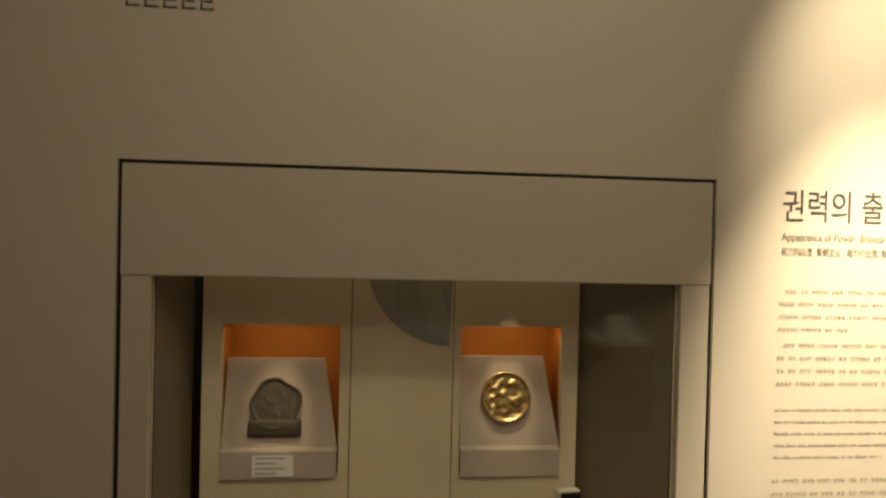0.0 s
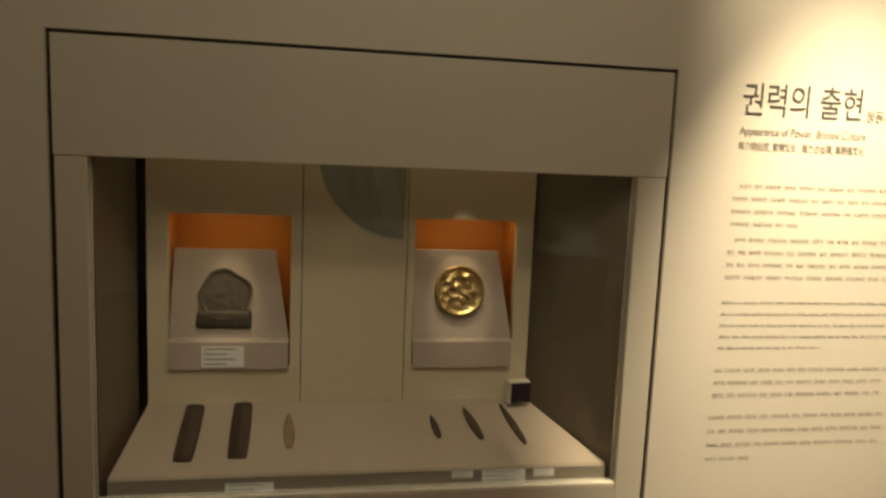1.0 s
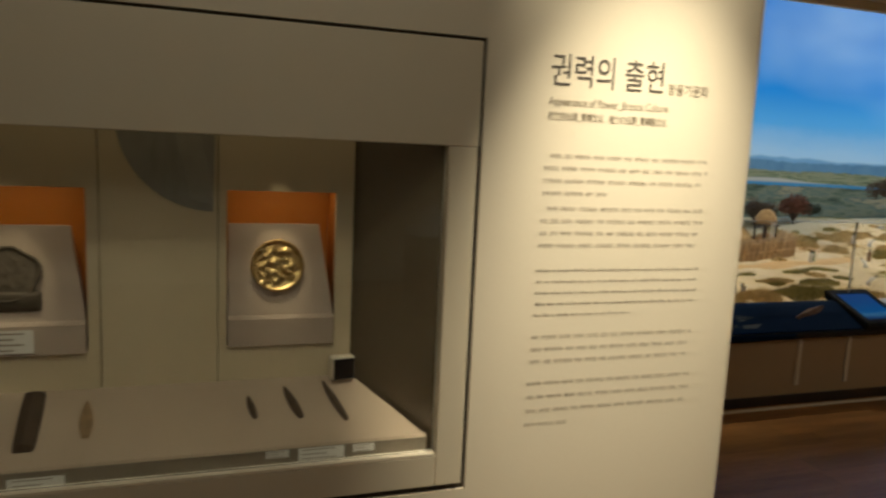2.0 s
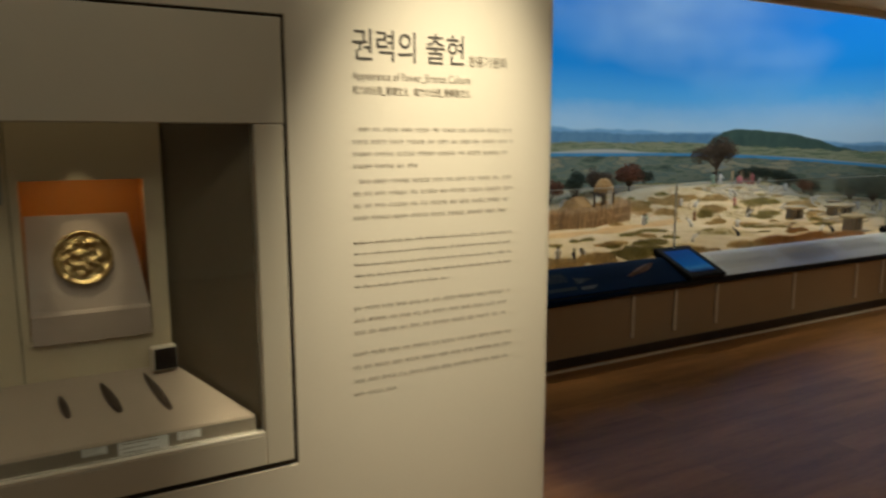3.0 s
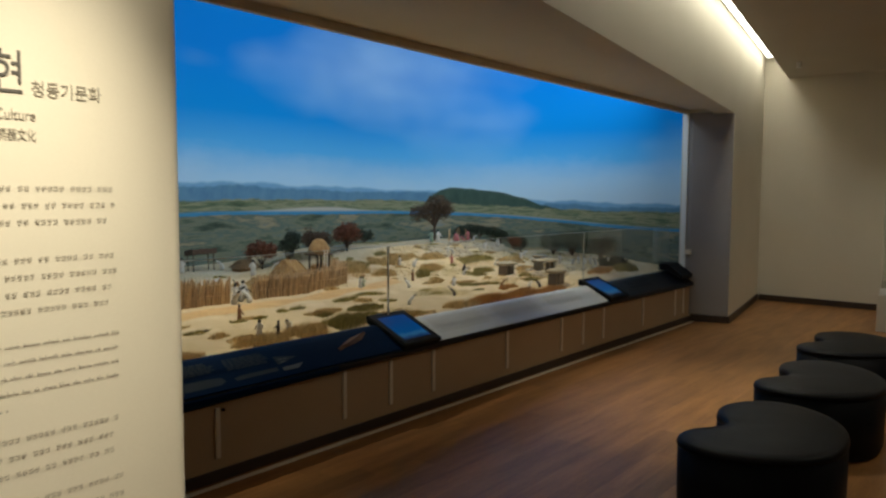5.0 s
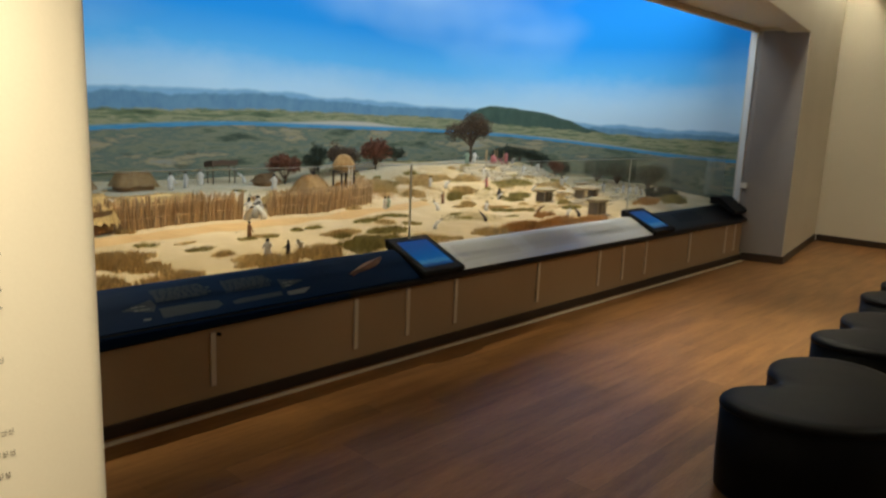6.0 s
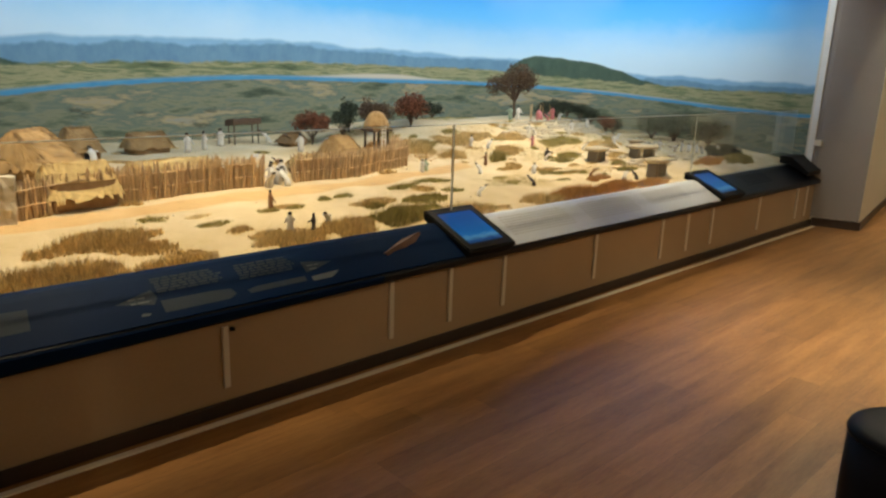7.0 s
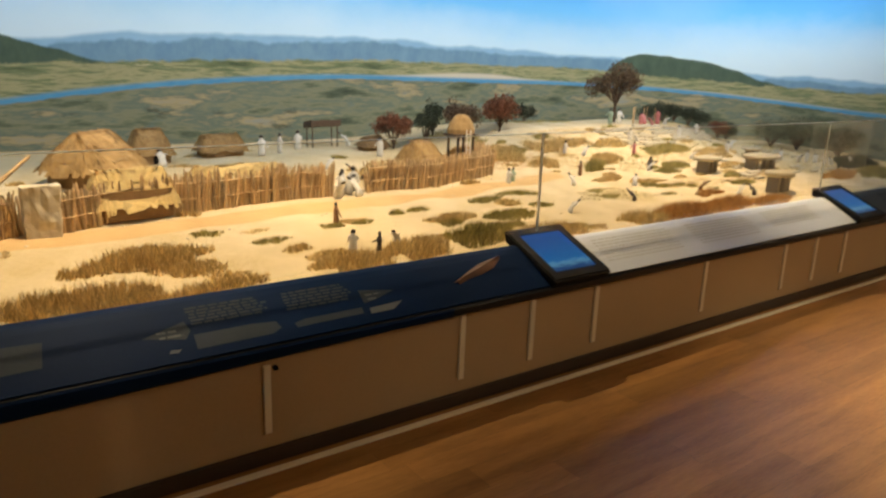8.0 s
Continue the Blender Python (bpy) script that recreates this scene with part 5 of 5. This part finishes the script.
TUFTS = (
    (3.74, 4.60, 0.10, 0.05, 0.035, LEAFOLIVE), (3.98, 4.42, 0.12, 0.05, 0.03, LEAFOLIVE), (4.35, 4.50, 0.09, 0.04, 0.03, LEAFOLIVE),
    (4.52, 4.50, 0.08, 0.035, 0.035, LEAFOLIVE), (4.80, 4.60, 0.07, 0.035, 0.035, LEAFOLIVE), (4.96, 4.62, 0.10, 0.04, 0.035, LEAFOLIVE),
    (5.05, 4.42, 0.22, 0.10, 0.04, LEAFDRY), (5.48, 4.66, 0.18, 0.06, 0.04, LEAFOLIVE), (5.80, 4.70, 0.22, 0.06, 0.035, LEAFOLIVE),
    (3.38, 4.36, 0.36, 0.18, 0.07, LEAFDRY), (3.55, 4.20, 0.2, 0.08, 0.05, LEAFDRY), (3.05, 4.07, 0.45, 0.13, 0.08, LEAFDRY), (3.60, 4.02, 0.30, 0.07, 0.06, LEAFDRY),
    (4.25, 4.06, 0.30, 0.10, 0.07, LEAFDRY), (4.62, 4.10, 0.26, 0.12, 0.08, LEAFDRY), (5.05, 4.15, 0.30, 0.15, 0.08, LEAFOLIVE),
    (5.45, 4.05, 0.35, 0.10, 0.09, LEAFDRY), (5.42, 4.35, 0.25, 0.10, 0.05, LEAFOLIVE), (6.95, 5.12, 0.13, 0.08, 0.11, LEAFOLIVE), (6.85, 4.88, 0.20, 0.06, 0.04, LEAFDRY),
    (7.28, 5.30, 0.25, 0.10, 0.06, LEAFDRY), (7.66, 4.95, 0.18, 0.07, 0.05, LEAFOLIVE), (7.90, 5.08, 0.22, 0.08, 0.06, LEAFOLIVE),
    (7.15, 5.62, 0.35, 0.10, 0.05, LEAFDRY), (6.80, 5.55, 0.28, 0.12, 0.05, LEAFDRY), (8.20, 4.70, 0.16, 0.06, 0.05, LEAFOLIVE),
    (6.75, 4.12, 0.40, 0.12, 0.09, LEAFRUST), (7.25, 4.12, 0.40, 0.11, 0.09, LEAFRUST), (7.75, 4.08, 0.35, 0.10, 0.08, LEAFRUST), (6.3, 4.08, 0.3, 0.1, 0.08, LEAFDRY),
    (8.05, 4.52, 0.20, 0.06, 0.05, LEAFOLIVE), (7.35, 4.36, 0.18, 0.06, 0.06, LEAFRUST), (8.7, 5.25, 0.3, 0.12, 0.05, LEAFDRY), (8.2, 5.4, 0.4, 0.12, 0.05, LEAFOLIVE),
    (7.6, 5.55, 0.3, 0.1, 0.05, LEAFDRY), (9.3, 4.35, 0.3, 0.12, 0.07, LEAFRUST), (9.75, 4.25, 0.3, 0.15, 0.09, LEAFOLIVE), (6.35, 5.55, 0.25, 0.2, 0.08, LEAFDRY),
    (6.1, 5.7, 0.25, 0.15, 0.09, LEAFRUST), (3.25, 4.86, 0.1, 0.04, 0.05, LEAFDRY), (3.75, 4.90, 0.08, 0.03, 0.05, LEAFDRY), (8.55, 4.95, 0.25, 0.08, 0.05, LEAFDRY),
    (9.9, 4.5, 0.35, 0.2, 0.12, LEAFDARK), (5.62, 5.0, 0.1, 0.04, 0.05, LEAFDRY), (6.6, 5.3, 0.2, 0.1, 0.05, LEAFDRY), (6.5, 4.55, 0.12, 0.04, 0.03, LEAFOLIVE), (7.1, 4.7, 0.12, 0.05, 0.04, LEAFOLIVE),
)
more_tufts = random.Random(77)
EXTRA = []
for k in range(115):
    hill = k % 3
    x, y = (more_tufts.uniform(6.2, 9.2), more_tufts.uniform(4.45, 5.95)) if hill else (more_tufts.uniform(2.8, 6.0), more_tufts.choice((more_tufts.uniform(4.02, 4.6), more_tufts.uniform(5.3, 6.6))))
    rx = more_tufts.uniform(0.04, 0.15)
    EXTRA.append((x, y, rx, rx * more_tufts.uniform(0.35, 0.6), more_tufts.uniform(0.015, 0.04), more_tufts.choice((LEAFOLIVE, LEAFDRY, LEAFDRY))))
for k, (x, y, rx, ry, h, leaf) in enumerate(TUFTS + tuple(EXTRA)):
    name = {LEAFOLIVE: "olive", LEAFDRY: "dry brown", LEAFRUST: "rust-coloured", LEAFDARK: "dark green"}[leaf]
    tuft("grass_tuft", x, y, rx, ry, h, leaf, name + " tuft of model grass on the sand", k, int(60 + 34000 * rx * ry + 600 * rx))


for k, (x, y, rx, ry, leaf) in enumerate(((6.9, 5.35, 0.5, 0.3, LEAFDRY), (7.5, 5.2, 0.5, 0.3, LEAFOLIVE), (8.1, 5.3, 0.5, 0.25, LEAFDRY), (8.6, 5.45, 0.5, 0.2, LEAFOLIVE), (7.2, 5.75, 0.6, 0.18, LEAFDRY), (6.6, 4.6, 0.5, 0.2, LEAFOLIVE), (7.6, 4.65, 0.5, 0.2, LEAFDRY),
                                          (8.5, 4.6, 0.5, 0.2, LEAFDRY), (9.3, 4.7, 0.5, 0.35, LEAFOLIVE), (6.3, 5.4, 0.35, 0.3, LEAFRUST), (9.6, 5.2, 0.4, 0.4, LEAFOLIVE), (6.2, 6.3, 0.5, 0.2, LEAFOLIVE), (9.0, 6.0, 0.6, 0.25, LEAFOLIVE), (7.4, 6.3, 0.7, 0.2, LEAFOLIVE))):
    tuft("ground_cover", x, y, rx, ry, 0.018, leaf, "sparse short model grass over the sand", 300 + k, 1500)


def dolmen(x, y, w, d, h, turn, label):
    c = holder("dolmen", (x, y, ground(x, y) - 0.006), label, "model dolmen", group="model dolmens", rz=turn)
    for sx, lean in ((-1, 0.012), (1, -0.008), (0.25, 0.0)):
        bm = cube(sx * w * 0.30 - 0.02, sx * w * 0.30 + 0.02, -d * 0.24, d * (0.24 if abs(sx) == 1 else -0.05), 0, h * 0.70, bevel=0.005)
        for v in bm.verts:
            v.co.x += lean * v.co.z / h + 0.006 * noise.noise(v.co * 35 + Vector((x, y, 0)))
        part("side_stone", bm, DOLMENDARK, c)
    bm = bmesh.new()
    bmesh.ops.create_icosphere(bm, subdivisions=3, radius=1.0)
    for v in bm.verts:
        k = 1 + 0.16 * noise.noise(v.co * 1.6 + Vector((x, y, 0)))
        v.co = Vector((v.co.x * w / 2 * 1.1 * k, v.co.y * d / 2 * k, max(-0.5, min(0.42, v.co.z)) * h * 0.22 * k + h * 0.78))
    part("capstone", bm, DOLMEN, c, "flat pale capstone", smooth=True)


dolmen(8.05, 4.86, 0.30, 0.20, 0.16, 12, "pale table dolmen with dark chamber on the sand")
dolmen(8.75, 4.80, 0.38, 0.24, 0.16, -8, "wide table dolmen with dark chamber on the sand")
dolmen(8.12, 4.26, 0.28, 0.20, 0.19, 5, "tall table dolmen near the glass")
dolmen(9.1, 5.10, 0.26, 0.18, 0.12, 20, "small pale dolmen on the slope")

bm = bmesh.new()
rnd = random.Random(12)
for k in range(170):
    x, y = (rnd.uniform(7.6, 9.2), rnd.uniform(5.5, 5.85)) if k % 3 else (rnd.uniform(8.3, 9.6), rnd.uniform(4.5, 5.3))
    w = rnd.uniform(0.03, 0.09)
    z = ground(x, y)
    box(bm, x - w, x + w, y - 0.02, y + 0.02, z - 0.01, z + rnd.uniform(0.006, 0.022), bevel=0.004)
thing("altar_stones", bm, ALTAR, "pale scattered paving stones below the hill tree", "model stones", "stuff")
bm = bmesh.new()
for k in range(90):
    x, y = rnd.uniform(2.8, 9.6), rnd.uniform(4.05, 5.4)
    r2 = bmesh.ops.create_icosphere(bm, subdivisions=1, radius=rnd.uniform(0.004, 0.012))
    bmesh.ops.translate(bm, vec=(x, y, ground(x, y)), verts=r2["verts"])
thing("pebbles", bm, ROCK, "scattered pale pebbles on the model sand", "model stones", "stuff")
for k, (x, y) in enumerate(((8.40, 5.98), (8.47, 6.02), (8.55, 5.97), (8.63, 6.0), (8.7, 5.95), (8.35, 5.93))):
    bm = bmesh.new()
    bmesh.ops.create_cone(bm, cap_ends=True, segments=6, radius1=0.005, radius2=0.004, depth=0.16)
    ob = thing("totem_pole", bm, STAKE, "thin brown model pole on the hill", "model pole", group="poles on the hill")
    ob.matrix_world = pose(x, y, ground(x, y) + 0.078, rnd.uniform(-4, 4), rnd.uniform(-5, 5), 0)


def figurine_mesh(key, stoop):
    """A plain doll: skirted body, two arms, round head, one mesh."""
    bm = bmesh.new()
    rnd = random.Random(key + str(stoop))
    prof = ((0.017, 0.0), (0.021, 0.025), (0.016, 0.055), (0.020, 0.080), (0.016, 0.098), (0.007, 0.105), (0.010, 0.111), (0.0115, 0.119), (0.008, 0.128), (0.002, 0.131))
    n = 10
    rows = []
    for rr, z in prof:
        lean = -stoop * max(0, z - 0.05) * 0.9
        rows.append([bm.verts.new((rr * 1.15 * math.cos(i * 6.2832 / n) + rnd.uniform(-0.002, 0.002), rr * 0.8 * math.sin(i * 6.2832 / n) + lean + rnd.uniform(-0.002, 0.002), z * (1 - 0.25 * stoop))) for i in range(n)])
    for j, (p, q) in enumerate(zip(rows, rows[1:])):
        for i in range(n):
            f = bm.faces.new((p[i], p[(i + 1) % n], q[(i + 1) % n], q[i]))
            f.material_index = 1 if j >= 6 else 0
            f.smooth = True
    bm.faces.new(rows[-1]).material_index = 1
    bm.faces.new(list(reversed(rows[0])))
    for sx in (-1, 1):
        a = Vector((sx * 0.018, -stoop * 0.03, 0.092 * (1 - 0.25 * stoop)))
        b = Vector((sx * rnd.uniform(0.022, 0.036), rnd.uniform(-0.035, -0.012), rnd.uniform(0.045, 0.085)))
        q = (b - a).to_track_quat("Z", "Y").to_matrix()
        lo = [bm.verts.new(a + q @ Vector((0.0065 * math.cos(k * 1.2566), 0.0065 * math.sin(k * 1.2566), 0))) for k in range(5)]
        hi = [bm.verts.new(b + q @ Vector((0.0045 * math.cos(k * 1.2566), 0.0045 * math.sin(k * 1.2566), 0))) for k in range(5)]
        for k in range(5):
            bm.faces.new((lo[k], lo[(k + 1) % 5], hi[(k + 1) % 5], hi[k]))
        bm.faces.new(hi)
    return finish("figurine", bm, (CLOTH[key], HAIR))


DOLLS = {(k, s_): figurine_mesh(k, s_) for k in CLOTH for s_ in (0.0, 1.0)}
FIGS = (
    (4.68, 6.24, "white", 0), (4.87, 6.36, "white", 0), (5.08, 6.50, "white", 0), (5.58, 6.60, "white", 1), (5.53, 6.01, "white", 0), (5.80, 6.05, "white", 1),
    (4.94, 5.72, "white", 1), (3.93, 6.02, "white", 1), (4.12, 5.30, "white", 0), (4.80, 5.10, "white", 0), (4.66, 5.0, "white", 0), (4.73, 5.03, "white", 1), (4.76, 4.96, "white", 1), (4.70, 5.06, "white", 0), (4.62, 4.96, "white", 1), (4.40, 4.56, "brown", 0),
    (4.28, 4.16, "white", 0), (4.40, 4.12, "dark", 0), (4.55, 4.20, "white", 1), (5.98, 4.98, "green", 0), (5.90, 4.93, "white", 0), (6.43, 4.83, "white", 1),
    (7.70, 5.36, "pink", 0), (7.54, 5.05, "dark", 0), (7.50, 5.03, "white", 1), (6.96, 4.72, "white", 1), (6.60, 4.42, "dark", 1), (8.12, 6.02, "green", 0), (8.22, 6.00, "white", 0), (8.42, 5.90, "pink", 0),
    (8.50, 5.92, "pink", 1), (8.58, 5.88, "pink", 1), (9.05, 5.70, "white", 0), (7.40, 4.46, "brown", 1), (7.62, 4.27, "white", 1), (7.78, 4.25, "dark", 1), (9.30, 4.92, "white", 0),
    (9.40, 4.80, "white", 1), (9.47, 4.76, "white", 0), (9.52, 4.70, "white", 1), (9.57, 4.64, "white", 0), (9.62, 4.60, "white", 1), (9.80, 4.52, "white", 0), (5.86, 4.30, "white", 1),
    (5.64, 5.14, "white", 1), (4.99, 5.42, "brown", 1), (3.06, 4.90, "white", 1), (6.95, 5.45, "white", 0), (7.12, 5.40, "white", 1), (7.95, 5.62, "white", 0), (8.02, 5.60, "white", 1), (8.66, 5.62, "white", 0), (8.30, 5.20, "white", 1), (8.92, 5.25, "white", 0), (6.72, 5.05, "brown", 0), (8.72, 5.93, "pink", 0), (8.80, 5.90, "white", 1), (9.18, 5.38, "white", 1),
)
for k, (x, y, c, st) in enumerate(FIGS):
    ob = tagged(new("figurine", DOLLS[(c, 1.0 if st else 0.0)]), "tiny " + c + " clothed model figure " + ("stooping" if st else "standing") + " on the sand", "figurine", "model figures")
    ob.matrix_world = pose(x, y, ground(x, y) - 0.002, 0, 0, (k * 77) % 360) @ Matrix.Diagonal(((1.15,) * 3 if y > 5.9 or 4.55 < x < 4.85 else (0.86,) * 3) + (1,))


# ---- floor planks, last ----
def plank_mesh(l, w):
    bm = bmesh.new()
    box(bm, -l / 2, l / 2, -w / 2, w / 2, -0.006, 0.0, bevel=0.0006)
    return finish("plank", bm, WOOD)


PL, PW = 1.2, 0.145
PLANK = plank_mesh(PL - 0.0006, PW - 0.0006)
floor_ob = bpy.data.objects["floor"]
rest = bmesh.new()
count = 0
rnd = random.Random(21)
for j in range(52):
    y = 3.62 - PW * (j + 0.5)
    off = rnd.uniform(0, PL)
    start = END_X - 0.06 if y + PW / 2 > 1.95 else -4.15
    x = start - off
    while x < 12.9:
        a, b = max(x, start), min(x + PL, 12.9)
        if b - a == PL and 2.2 < x < 11.0 and y > 0.2 and count < 300:
            ob = new("plank", PLANK)
            ob.parent = floor_ob
            ob.location = ((a + b) / 2, y, 0)
            count += 1
        elif b - a > 0.01:
            vs = [rest.verts.new(p) for p in ((a + 0.0003, y - PW / 2 + 0.0003, 0), (b - 0.0003, y - PW / 2 + 0.0003, 0), (b - 0.0003, y + PW / 2 - 0.0003, 0), (a + 0.0003, y + PW / 2 - 0.0003, 0))]
            rest.faces.new(vs)
        x += PL
more = part("far_planks", rest, WOOD, floor_ob)
more["kind"] = "stuff"
